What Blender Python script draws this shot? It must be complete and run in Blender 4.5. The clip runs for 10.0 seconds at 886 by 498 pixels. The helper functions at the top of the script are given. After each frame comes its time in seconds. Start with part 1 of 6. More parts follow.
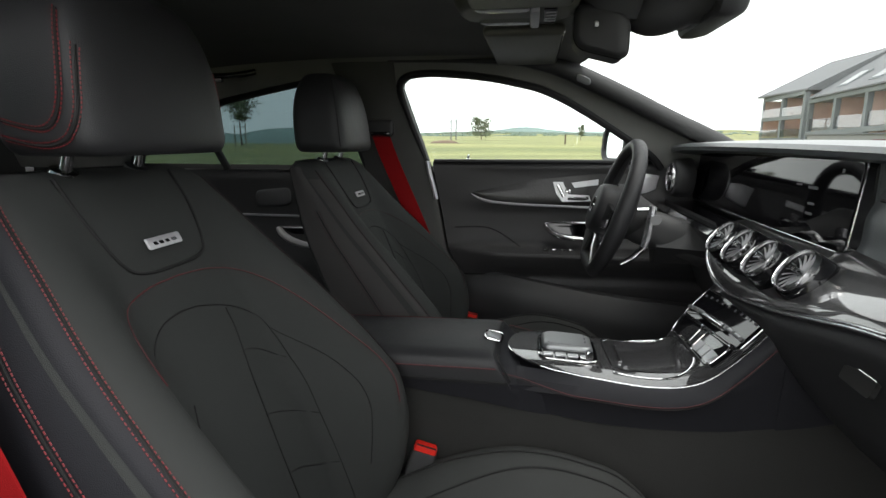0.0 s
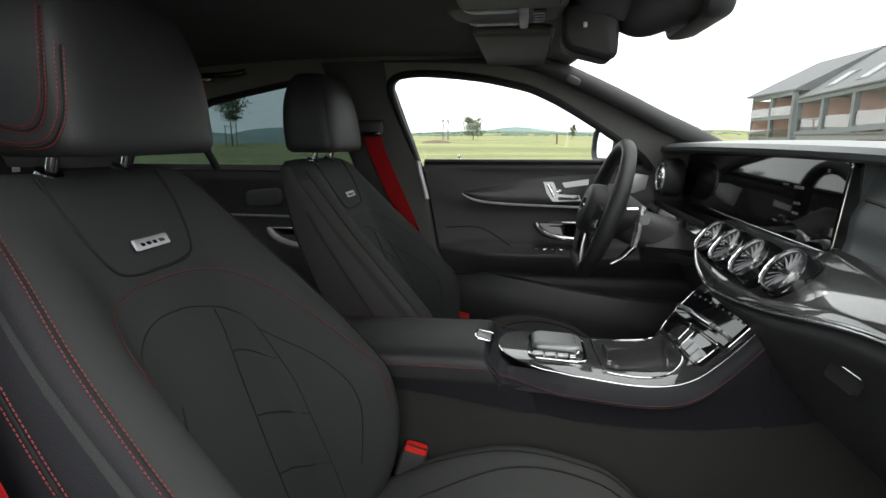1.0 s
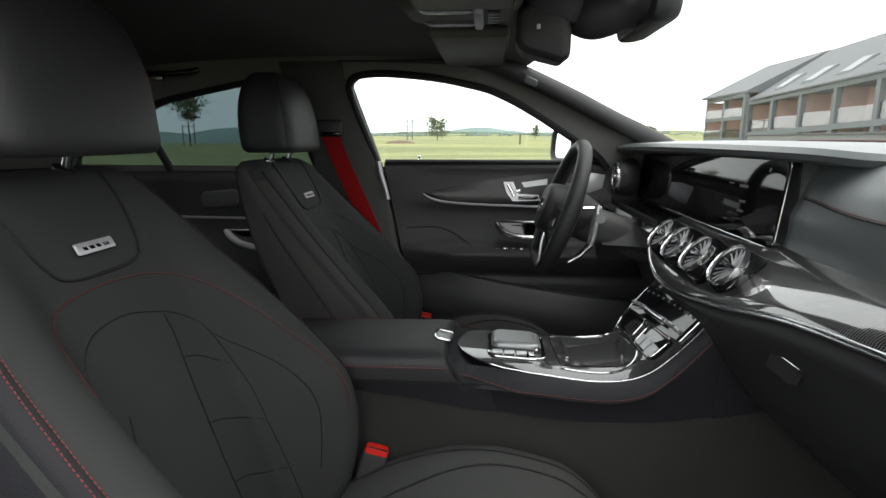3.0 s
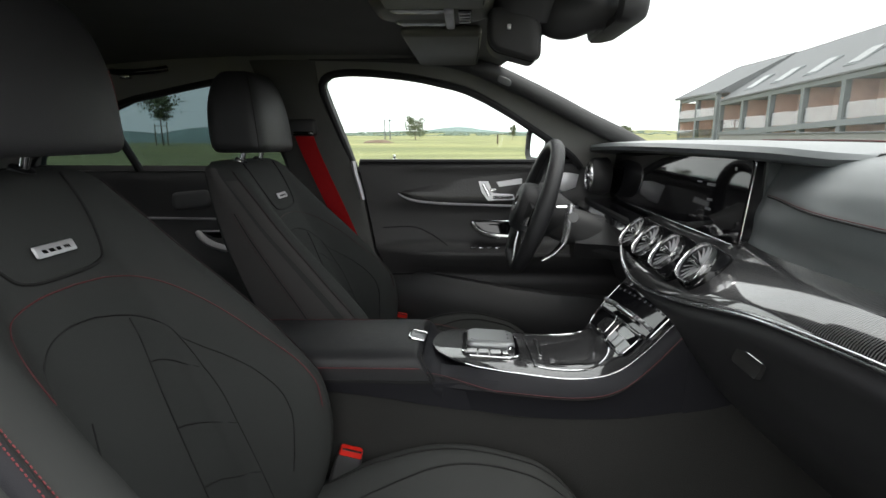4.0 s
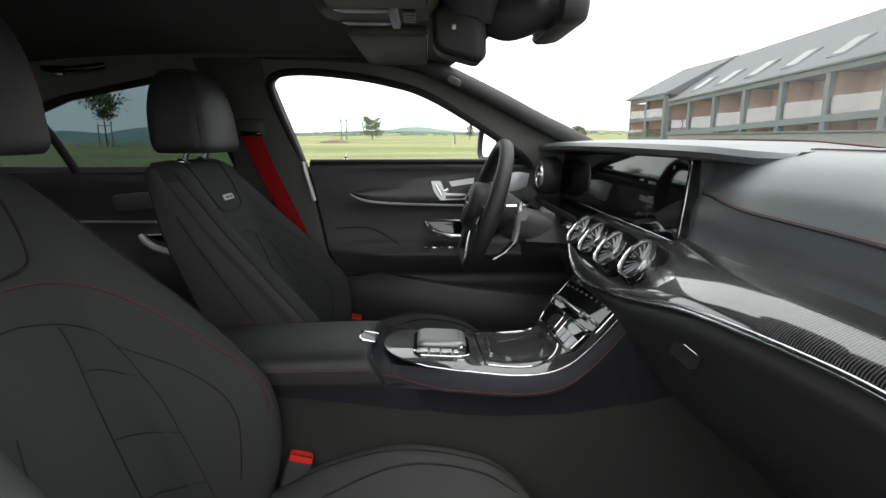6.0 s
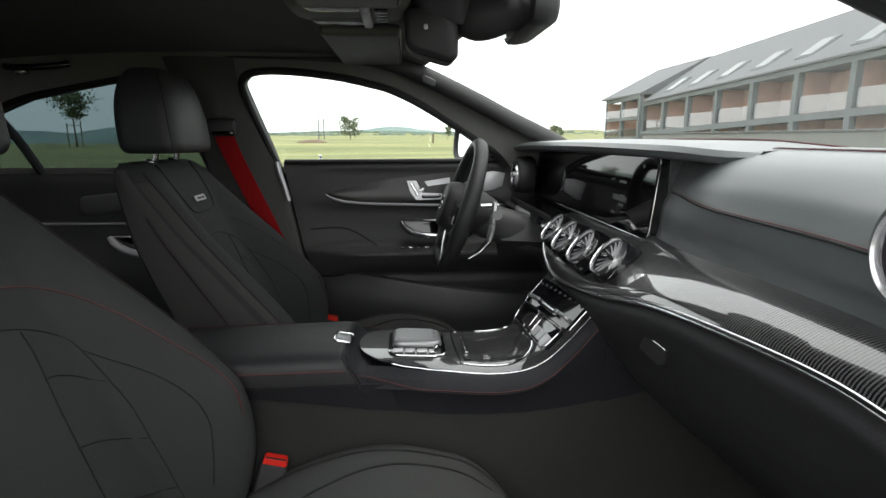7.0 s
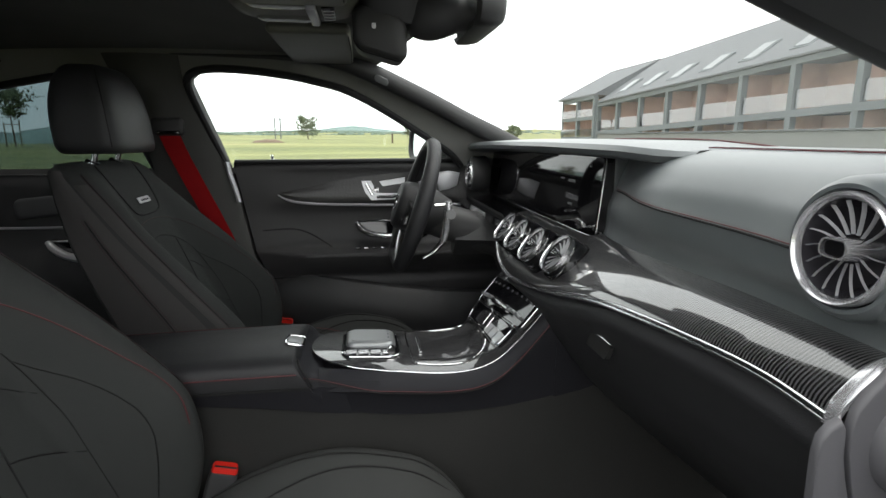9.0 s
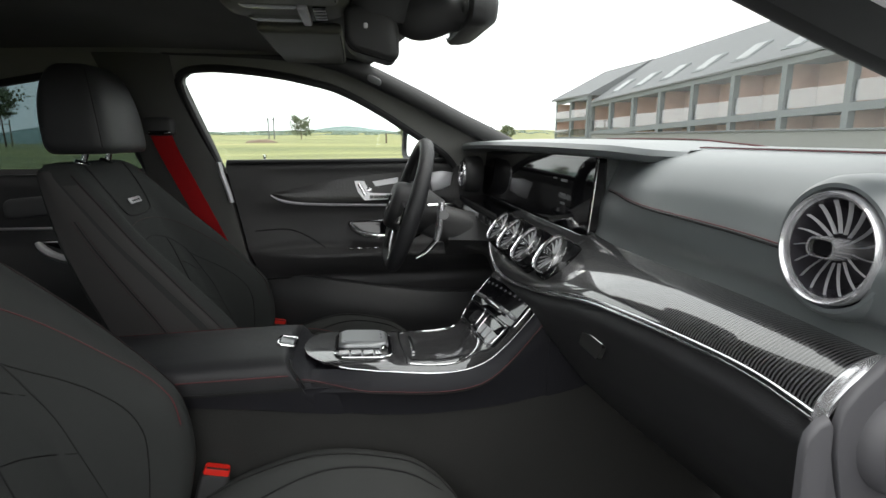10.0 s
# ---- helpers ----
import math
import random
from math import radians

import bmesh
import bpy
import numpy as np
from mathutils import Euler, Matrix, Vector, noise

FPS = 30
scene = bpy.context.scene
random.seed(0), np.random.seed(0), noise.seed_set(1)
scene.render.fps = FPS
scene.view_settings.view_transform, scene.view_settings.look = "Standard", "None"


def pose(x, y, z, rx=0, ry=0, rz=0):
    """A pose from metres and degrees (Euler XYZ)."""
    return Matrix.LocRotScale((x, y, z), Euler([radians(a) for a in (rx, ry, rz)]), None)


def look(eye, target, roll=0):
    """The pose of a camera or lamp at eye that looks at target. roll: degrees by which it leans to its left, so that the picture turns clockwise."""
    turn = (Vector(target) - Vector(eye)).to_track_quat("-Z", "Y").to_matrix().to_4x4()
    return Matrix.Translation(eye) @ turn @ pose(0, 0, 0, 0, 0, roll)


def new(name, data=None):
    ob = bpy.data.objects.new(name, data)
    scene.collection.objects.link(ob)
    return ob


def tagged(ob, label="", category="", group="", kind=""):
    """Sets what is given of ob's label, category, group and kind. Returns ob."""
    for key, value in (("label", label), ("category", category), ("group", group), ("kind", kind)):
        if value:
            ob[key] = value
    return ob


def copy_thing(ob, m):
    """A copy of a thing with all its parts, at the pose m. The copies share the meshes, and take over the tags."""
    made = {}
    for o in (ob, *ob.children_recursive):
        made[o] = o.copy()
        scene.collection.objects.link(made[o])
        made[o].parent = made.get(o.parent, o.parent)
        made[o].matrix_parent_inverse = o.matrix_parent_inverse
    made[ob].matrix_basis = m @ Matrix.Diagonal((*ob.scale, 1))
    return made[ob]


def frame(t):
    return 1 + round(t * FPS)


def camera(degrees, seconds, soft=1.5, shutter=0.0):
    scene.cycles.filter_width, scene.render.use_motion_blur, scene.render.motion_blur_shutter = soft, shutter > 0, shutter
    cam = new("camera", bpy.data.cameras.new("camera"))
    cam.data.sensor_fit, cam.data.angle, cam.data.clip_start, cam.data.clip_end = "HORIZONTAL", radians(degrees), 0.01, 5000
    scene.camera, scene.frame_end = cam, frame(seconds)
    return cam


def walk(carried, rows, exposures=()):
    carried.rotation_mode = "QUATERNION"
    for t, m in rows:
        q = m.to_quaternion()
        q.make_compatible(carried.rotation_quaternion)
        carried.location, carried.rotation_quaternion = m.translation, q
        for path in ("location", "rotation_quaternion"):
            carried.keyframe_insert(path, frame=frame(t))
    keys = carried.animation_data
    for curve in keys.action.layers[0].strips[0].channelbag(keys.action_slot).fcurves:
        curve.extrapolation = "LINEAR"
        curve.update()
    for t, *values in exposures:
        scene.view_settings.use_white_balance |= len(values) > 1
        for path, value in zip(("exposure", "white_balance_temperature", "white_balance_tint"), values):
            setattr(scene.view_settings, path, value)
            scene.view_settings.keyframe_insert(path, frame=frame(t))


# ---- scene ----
cam = camera(78.7, 10.0)
PATH = [
    (0, (0.1, -0.998, 1.093), (-0.215, 0.936, 0.693), 0.1),
    (0.5, (0.102, -0.998, 1.094), (-0.204, 0.938, 0.693), 0.1),
    (1, (0.104, -0.998, 1.094), (-0.183, 0.941, 0.693), 0.1),
    (1.5, (0.106, -0.996, 1.094), (-0.159, 0.945, 0.693), 0.1),
    (2, (0.11, -0.996, 1.094), (-0.125, 0.949, 0.693), 0.1),
    (2.5, (0.113, -0.997, 1.094), (-0.087, 0.952, 0.694), 0.1),
    (4, (0.127, -0.995, 1.094), (0.044, 0.963, 0.693), 0.1),
    (4.5, (0.132, -0.994, 1.094), (0.084, 0.965, 0.692), 0.0),
    (5, (0.137, -0.995, 1.094), (0.131, 0.965, 0.692), 0.1),
    (5.5, (0.141, -0.994, 1.094), (0.172, 0.965, 0.693), 0.1),
    (7, (0.154, -0.996, 1.094), (0.298, 0.958, 0.692), 0.0),
    (7.5, (0.159, -0.995, 1.093), (0.342, 0.956, 0.691), 0.0),
    (8, (0.163, -0.996, 1.093), (0.387, 0.95, 0.691), 0.0),
    (8.5, (0.167, -0.995, 1.094), (0.425, 0.947, 0.691), 0.0),
    (9, (0.17, -0.997, 1.094), (0.457, 0.941, 0.691), 0.0),
    (9.5, (0.173, -0.996, 1.094), (0.473, 0.939, 0.691), -0.0),
    (10, (0.173, -0.997, 1.094), (0.481, 0.938, 0.691), -0.0),
]
walk(cam, [(t, look(eye, target, roll)) for t, eye, target, roll in PATH])

# ---- world and light ----
world = bpy.data.worlds.new("overcast_sky")
scene.world = world
world.use_nodes = True
wn, wl = world.node_tree.nodes, world.node_tree.links
wn.clear()
w_out = wn.new("ShaderNodeOutputWorld")
w_bg = wn.new("ShaderNodeBackground")
w_sky = wn.new("ShaderNodeTexSky")
w_sky.sky_type = "NISHITA"
w_sky.sun_disc = False
w_sky.sun_elevation = radians(52)
w_sky.sun_rotation = radians(200)
w_sky.dust_density = 6.0
w_hsv = wn.new("ShaderNodeHueSaturation")
w_hsv.inputs["Saturation"].default_value = 0.18
w_hsv.inputs["Value"].default_value = 0.11
w_cloud = wn.new("ShaderNodeTexNoise")
w_cloud.inputs["Scale"].default_value = 2.2
w_cloud.inputs["Detail"].default_value = 5.0
w_ramp = wn.new("ShaderNodeValToRGB")
w_ramp.color_ramp.elements[0].position, w_ramp.color_ramp.elements[0].color = 0.3, (0.80, 0.83, 0.84, 1)
w_ramp.color_ramp.elements[1].position, w_ramp.color_ramp.elements[1].color = 0.7, (0.98, 0.985, 0.965, 1)
w_mix = wn.new("ShaderNodeMix")
w_mix.data_type = "RGBA"
w_mix.inputs["Factor"].default_value = 0.85
wl.new(w_sky.outputs[0], w_hsv.inputs["Color"])
wl.new(w_cloud.outputs["Fac"], w_ramp.inputs[0])
wl.new(w_hsv.outputs[0], w_mix.inputs["A"])
wl.new(w_ramp.outputs[0], w_mix.inputs["B"])
wl.new(w_mix.outputs["Result"], w_bg.inputs["Color"])
w_bg.inputs["Strength"].default_value = 3.0
wl.new(w_bg.outputs[0], w_out.inputs[0])

sun = new("sun", bpy.data.lights.new("sun", "SUN"))
sun.data.energy, sun.data.angle, sun.data.color = 1.4, radians(25), (1.0, 0.96, 0.9)
sun.matrix_world = look((0, 0, 30), (-9.0, 3.0, 0))


# ---- materials ----
def material(name, color, rough=0.5, metal=0.0, spec=0.5, grain=0.0, grain_scale=400.0, mottle=0.12, mottle_scale=9.0, coat=0.0, bump_kind="noise"):
    m = bpy.data.materials.new(name)
    m.use_nodes = True
    n, l = m.node_tree.nodes, m.node_tree.links
    p = n["Principled BSDF"]
    p.inputs["Roughness"].default_value = rough
    p.inputs["Metallic"].default_value = metal
    p.inputs["Specular IOR Level"].default_value = spec
    p.inputs["Coat Weight"].default_value = coat
    p.inputs["Coat Roughness"].default_value = 0.03
    tc = n.new("ShaderNodeTexCoord")
    big = n.new("ShaderNodeTexNoise")
    big.inputs["Scale"].default_value = mottle_scale
    big.inputs["Detail"].default_value = 6.0
    l.new(tc.outputs["Object"], big.inputs["Vector"])
    ramp = n.new("ShaderNodeMapRange")
    ramp.inputs["To Min"].default_value, ramp.inputs["To Max"].default_value = 1 - mottle, 1 + mottle
    l.new(big.outputs["Fac"], ramp.inputs["Value"])
    mul = n.new("ShaderNodeVectorMath")
    mul.operation = "SCALE"
    mul.inputs[0].default_value = color
    l.new(ramp.outputs[0], mul.inputs["Scale"])
    l.new(mul.outputs[0], p.inputs["Base Color"])
    rr = n.new("ShaderNodeMapRange")
    rr.inputs["To Min"].default_value, rr.inputs["To Max"].default_value = max(rough - 0.06, 0.02), rough + 0.06
    l.new(big.outputs["Fac"], rr.inputs["Value"])
    if rough > 0.12:
        l.new(rr.outputs[0], p.inputs["Roughness"])
    if grain > 0:
        if bump_kind == "leather":
            fine = n.new("ShaderNodeTexVoronoi")
            fine.feature = "F1"
            out = fine.outputs["Distance"]
        else:
            fine = n.new("ShaderNodeTexNoise")
            fine.inputs["Detail"].default_value = 3.0
            out = fine.outputs["Fac"]
        fine.inputs["Scale"].default_value = grain_scale
        l.new(tc.outputs["Object"], fine.inputs["Vector"])
        b = n.new("ShaderNodeBump")
        b.inputs["Strength"].default_value = grain
        b.inputs["Distance"].default_value = 0.001
        l.new(out, b.inputs["Height"])
        l.new(b.outputs[0], p.inputs["Normal"])
    return m


def carbon_material():
    m = bpy.data.materials.new("carbon_fibre")
    m.use_nodes = True
    n, l = m.node_tree.nodes, m.node_tree.links
    p = n["Principled BSDF"]
    p.inputs["Roughness"].default_value = 0.32
    p.inputs["Coat Weight"].default_value = 1.0
    p.inputs["Coat Roughness"].default_value = 0.015
    p.inputs["Coat IOR"].default_value = 2.0
    p.inputs["Specular IOR Level"].default_value = 0.2
    tc = n.new("ShaderNodeTexCoord")
    sep = n.new("ShaderNodeSeparateXYZ")
    l.new(tc.outputs["Object"], sep.inputs[0])

    def calc(op, a, b=None):
        q = n.new("ShaderNodeMath")
        q.operation = op
        for i, v in enumerate((a, b)):
            if v is None:
                continue
            if isinstance(v, (int, float)):
                q.inputs[i].default_value = v
            else:
                l.new(v, q.inputs[i])
        return q.outputs[0]
    # ribbed weave: tows 2 mm wide that run across the trim, slightly askew
    tow = 0.0018
    u = calc("DIVIDE", sep.outputs["X"], tow)
    v = calc("DIVIDE", sep.outputs["Y"], tow)
    v = calc("ADD", v, calc("MULTIPLY", u, 0.10))
    over = calc("LESS_THAN", calc("FLOORED_MODULO", v, 2.0), 1.0)
    fu = calc("ABSOLUTE", calc("SUBTRACT", calc("FRACT", u), 0.5))
    fv = calc("ABSOLUTE", calc("SUBTRACT", calc("FRACT", v), 0.5))
    mixf = n.new("ShaderNodeMix")
    l.new(over, mixf.inputs["Factor"])
    l.new(fu, mixf.inputs["A"])
    l.new(fv, mixf.inputs["B"])
    cr = n.new("ShaderNodeMix")
    cr.data_type = "RGBA"
    cr.inputs["A"].default_value = (0.003, 0.003, 0.0035, 1)
    cr.inputs["B"].default_value = (0.055, 0.055, 0.058, 1)
    l.new(over, cr.inputs["Factor"])
    l.new(cr.outputs["Result"], p.inputs["Base Color"])
    b = n.new("ShaderNodeBump")
    b.inputs["Strength"].default_value = 0.25
    b.inputs["Distance"].default_value = 0.0005
    b.invert = True
    l.new(mixf.outputs["Result"], b.inputs["Height"])
    l.new(b.outputs[0], p.inputs["Normal"])
    return m


def glass_material(name, tint, gloss=0.09):
    m = bpy.data.materials.new(name)
    m.use_nodes = True
    n, l = m.node_tree.nodes, m.node_tree.links
    n.remove(n["Principled BSDF"])
    t = n.new("ShaderNodeBsdfTransparent")
    t.inputs["Color"].default_value = (*tint, 1)
    g = n.new("ShaderNodeBsdfGlossy")
    g.inputs["Roughness"].default_value = 0.01
    f = n.new("ShaderNodeLayerWeight")
    f.inputs["Blend"].default_value = 0.5
    pw = n.new("ShaderNodeMath")
    pw.operation = "POWER"
    pw.inputs[1].default_value = 5.0
    l.new(f.outputs["Facing"], pw.inputs[0])
    k = n.new("ShaderNodeMath")
    k.operation = "MULTIPLY_ADD"
    k.inputs[1].default_value = 0.6
    k.inputs[2].default_value = gloss * 0.6
    l.new(pw.outputs[0], k.inputs[0])
    mx = n.new("ShaderNodeMixShader")
    l.new(k.outputs[0], mx.inputs[0])
    l.new(t.outputs[0], mx.inputs[1])
    l.new(g.outputs[0], mx.inputs[2])
    l.new(mx.outputs[0], n["Material Output"].inputs["Surface"])
    return m


def ground_material():
    m = bpy.data.materials.new("meadow_grass")
    m.use_nodes = True
    n, l = m.node_tree.nodes, m.node_tree.links
    p = n["Principled BSDF"]
    p.inputs["Roughness"].default_value = 0.9
    tc = n.new("ShaderNodeTexCoord")
    a = n.new("ShaderNodeTexNoise")
    a.inputs["Scale"].default_value = 0.09
    a.inputs["Detail"].default_value = 7.0
    b = n.new("ShaderNodeTexNoise")
    b.inputs["Scale"].default_value = 1.7
    b.inputs["Detail"].default_value = 8.0
    st = n.new("ShaderNodeMapping")
    st.inputs["Scale"].default_value = (0.5, 1.4, 1)
    l.new(tc.outputs["Object"], st.inputs[0])
    l.new(st.outputs[0], a.inputs["Vector"])
    l.new(tc.outputs["Object"], b.inputs["Vector"])
    r = n.new("ShaderNodeValToRGB")
    e = r.color_ramp.elements
    e[0].position, e[0].color = 0.32, (0.115, 0.130, 0.045, 1)
    e[1].position, e[1].color = 0.68, (0.29, 0.265, 0.105, 1)
    k = e.new(0.5)
    k.color = (0.185, 0.20, 0.070, 1)
    l.new(a.outputs["Fac"], r.inputs[0])
    mr = n.new("ShaderNodeMapRange")
    mr.inputs["To Min"].default_value, mr.inputs["To Max"].default_value = 0.7, 1.3
    l.new(b.outputs["Fac"], mr.inputs["Value"])
    mul = n.new("ShaderNodeVectorMath")
    mul.operation = "SCALE"
    l.new(r.outputs[0], mul.inputs[0])
    l.new(mr.outputs[0], mul.inputs["Scale"])
    l.new(mul.outputs[0], p.inputs["Base Color"])
    return m


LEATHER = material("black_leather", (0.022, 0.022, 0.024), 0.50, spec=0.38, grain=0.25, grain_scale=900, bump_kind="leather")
MICRO = material("microfibre", (0.036, 0.038, 0.037), 0.85, spec=0.25, grain=0.5, grain_scale=1800)
# driver's seat flank only: light from the open door is put into a paler base
LIT_FLANK = material("lit_flank_leather", (0.053, 0.050, 0.050), 0.8, spec=0.3, grain=0.4, grain_scale=1500)
LEATHER_SIDE = material("blue_black_leather", (0.0155, 0.0155, 0.019), 0.58, spec=0.22, grain=0.25, grain_scale=900, bump_kind="leather")
# black leather in grey: part of the sky's sheen is put into the base colour
SHEEN_DASH_LEATHER = material("sky_sheen_dash_leather", (0.095, 0.107, 0.111), 0.36, spec=1.0, grain=0.09, grain_scale=1100, bump_kind="leather")
DOOR_LEATHER = material("door_leather", (0.038, 0.037, 0.038), 0.48, spec=0.45, grain=0.16, grain_scale=1000, bump_kind="leather")
PILLAR_FABRIC = material("dark_pillar_fabric", (0.075, 0.075, 0.072), 0.85, spec=0.2, grain=0.5, grain_scale=900)
PILLAR_GREY = material("grey_pillar_plastic", (0.062, 0.061, 0.067), 0.5, grain=0.12, grain_scale=1300)
VENT_SATIN = material("bright_satin_metal", (0.62, 0.62, 0.64), 0.24, metal=0.75, mottle=0.04)
THROAT = material("satin_vent_throat", (0.040, 0.038, 0.045), 0.25, metal=0.3, mottle=0.05)
PLASTIC = material("soft_black_plastic", (0.038, 0.038, 0.039), 0.55, grain=0.3, grain_scale=1300)
CARPET = material("black_carpet", (0.027, 0.027, 0.026), 0.95, spec=0.1, grain=1.0, grain_scale=700)
HEADLINER = material("black_headliner", (0.185, 0.185, 0.175), 0.9, spec=0.15, grain=0.6, grain_scale=900)
SEAM = material("seam_shadow_thread", (0.006, 0.006, 0.006), 0.8, mottle=0.05)
RED_THREAD = material("red_thread", (0.18, 0.013, 0.018), 0.55, mottle=0.1)
DIM_RED = material("dark_red_piping", (0.085, 0.010, 0.014), 0.6, mottle=0.1)
RED_BELT = material("red_belt_webbing", (0.29, 0.006, 0.008), 0.8, spec=0.2, grain=0.8, grain_scale=900, mottle=0.06)
RED_PLASTIC = material("red_plastic", (0.65, 0.02, 0.012), 0.35)
CHROME = material("satin_chrome", (0.66, 0.66, 0.67), 0.18, metal=1.0, mottle=0.04)
SATIN = material("satin_ring_metal", (0.46, 0.46, 0.47), 0.24, metal=1.0, mottle=0.05)
BRIGHT = material("polished_chrome", (0.72, 0.72, 0.73), 0.06, metal=1.0, mottle=0.02)
ALU = material("brushed_aluminium", (0.66, 0.66, 0.68), 0.38, metal=0.85, mottle=0.06, grain=0.2, grain_scale=600)
GLOSS_BLACK = material("gloss_black", (0.006, 0.006, 0.007), 0.05, coat=0.6, mottle=0.02)
SCREEN_GLASS = material("screen_glass", (0.006, 0.006, 0.007), 0.04, spec=0.36, mottle=0.02)
GREY_TEXT = material("dim_display_grey", (0.10, 0.10, 0.11), 0.4, mottle=0.02)
WOOD = material("dark_open_pore_wood", (0.020, 0.019, 0.019), 0.35, grain=0.6, grain_scale=160, coat=0.15)
PAD_GREY = material("satin_dark_metal", (0.30, 0.31, 0.315), 0.34, metal=0.6)
SILVER = material("silver_paint", (0.50, 0.50, 0.52), 0.32, metal=0.35, mottle=0.03)
RUBBER = material("black_rubber", (0.012, 0.012, 0.013), 0.5)
GREY_TRIM = material("grey_roof_plastic", (0.13, 0.13, 0.105), 0.5, grain=0.2, grain_scale=900)
DARK_THREAD = material("dark_thread", (0.030, 0.012, 0.013), 0.7, mottle=0.1)
DULL_PAD = material("dull_grey_trim", (0.075, 0.075, 0.078), 0.5)
CARBON = carbon_material()
GLASS = glass_material("clear_glass", (0.96, 0.98, 0.97), 0.06)
TINTED = glass_material("tinted_glass", (0.28, 0.33, 0.34), 0.07)
LAMP_GLASS = glass_material("lamp_lens", (0.75, 0.75, 0.72), 0.10)
MIRROR = material("mirror_silver", (0.9, 0.92, 0.92), 0.02, metal=1.0, mottle=0.0)
CAR_PAINT = material("black_car_paint", (0.012, 0.012, 0.013), 0.2, coat=1.0)
GRASS = ground_material()


# ---- mesh helpers ----
def obj(name, bm, mat, smooth=True):
    bmesh.ops.recalc_face_normals(bm, faces=bm.faces[:])
    me = bpy.data.meshes.new(name)
    bm.to_mesh(me)
    bm.free()
    for p in me.polygons:
        p.use_smooth = smooth
    if smooth:
        me.set_sharp_from_angle(angle=radians(40))
    me.materials.append(mat)
    return new(name, me)


def part(name, bm, mat, parent, label="", smooth=True):
    ob = obj(name, bm, mat, smooth)
    ob.parent = parent
    if label:
        ob["label"] = label
    return ob


def thing(name, label, category, group="", at=(0, 0, 0)):
    ob = new(name)
    ob.location = at
    return tagged(ob, label, category, group)


def lerp(table, x):
    if x <= table[0][0]:
        return table[0][1]
    for (a, p), (b, q) in zip(table, table[1:]):
        if x <= b:
            return p + (q - p) * (x - a) / (b - a)
    return table[-1][1]


def smooth_table(table, x):
    """Catmull-Rom through a table of (x, value)."""
    n = len(table)
    if x <= table[0][0]:
        return table[0][1]
    if x >= table[-1][0]:
        return table[-1][1]
    for i in range(n - 1):
        a, b = table[i][0], table[i + 1][0]
        if a <= x <= b:
            t = (x - a) / (b - a)
            p1, p2 = table[i][1], table[i + 1][1]
            m1 = (p2 - table[i - 1][1]) / (b - table[i - 1][0]) if i else (p2 - p1) / (b - a)
            m2 = (table[i + 2][1] - p1) / (table[i + 2][0] - a) if i + 2 < n else (p2 - p1) / (b - a)
            h = b - a
            return (2 * t**3 - 3 * t**2 + 1) * p1 + (t**3 - 2 * t**2 + t) * h * m1 + (-2 * t**3 + 3 * t**2) * p2 + (t**3 - t**2) * h * m2


def sstep(a, b, x):
    t = min(max((x - a) / (b - a), 0), 1)
    return t * t * (3 - 2 * t)


def spline(points, n, closed=False):
    """n points along a Catmull-Rom curve through points."""
    pts = [Vector(p) for p in points]
    k = len(pts)
    out = []
    segs = k if closed else k - 1
    for j in range(n if closed else n):
        s = j * segs / (n if closed else n - 1)
        i = min(int(s), segs - 1)
        t = s - i
        if closed:
            p0, p1, p2, p3 = (pts[(i + d) % k] for d in (-1, 0, 1, 2))
        else:
            p1, p2 = pts[i], pts[i + 1]
            p0 = pts[i - 1] if i else 2 * p1 - p2
            p3 = pts[i + 2] if i + 2 < k else 2 * p2 - p1
        out.append(0.5 * (2 * p1 + (p2 - p0) * t + (2 * p0 - 5 * p1 + 4 * p2 - p3) * t * t + (3 * p1 - p0 - 3 * p2 + p3) * t**3))
    return out


def loft(sections, closed=True, cap=True, bm=None):
    """Skins equal loops of points."""
    bm = bm or bmesh.new()
    rows = [[bm.verts.new(p) for p in s] for s in sections]
    m = len(rows[0])
    for a, b in zip(rows, rows[1:]):
        for i in range(m if closed else m - 1):
            j = (i + 1) % m
            bm.faces.new((a[i], a[j], b[j], b[i]))
    if cap and closed:
        bm.faces.new(rows[0][::-1])
        bm.faces.new(rows[-1])
    return bm


def tube(points, r, seg=8, closed=False, bm=None, flat=1.0, up=(0, 0, 1)):
    """A bar along a line of points; r may be a function of the share of the way."""
    pts = [Vector(p) for p in points]
    n = len(pts)
    secs = []
    for i, p in enumerate(pts):
        d = (pts[(i + 1) % n] - pts[i - 1]) if closed else (pts[min(i + 1, n - 1)] - pts[max(i - 1, 0)])
        d.normalize()
        side = d.cross(Vector(up))
        if side.length < 1e-3:
            side = d.cross(Vector((1, 0, 0.1)))
        side.normalize()
        top = side.cross(d)
        rr = r(i / max(n - 1, 1)) if callable(r) else r
        secs.append([p + side * (rr * math.cos(2 * math.pi * k / seg)) + top * (rr * flat * math.sin(2 * math.pi * k / seg)) for k in range(seg)])
    if closed:
        secs.append(secs[0])
        return loft(secs, cap=False, bm=bm)
    return loft(secs, bm=bm)


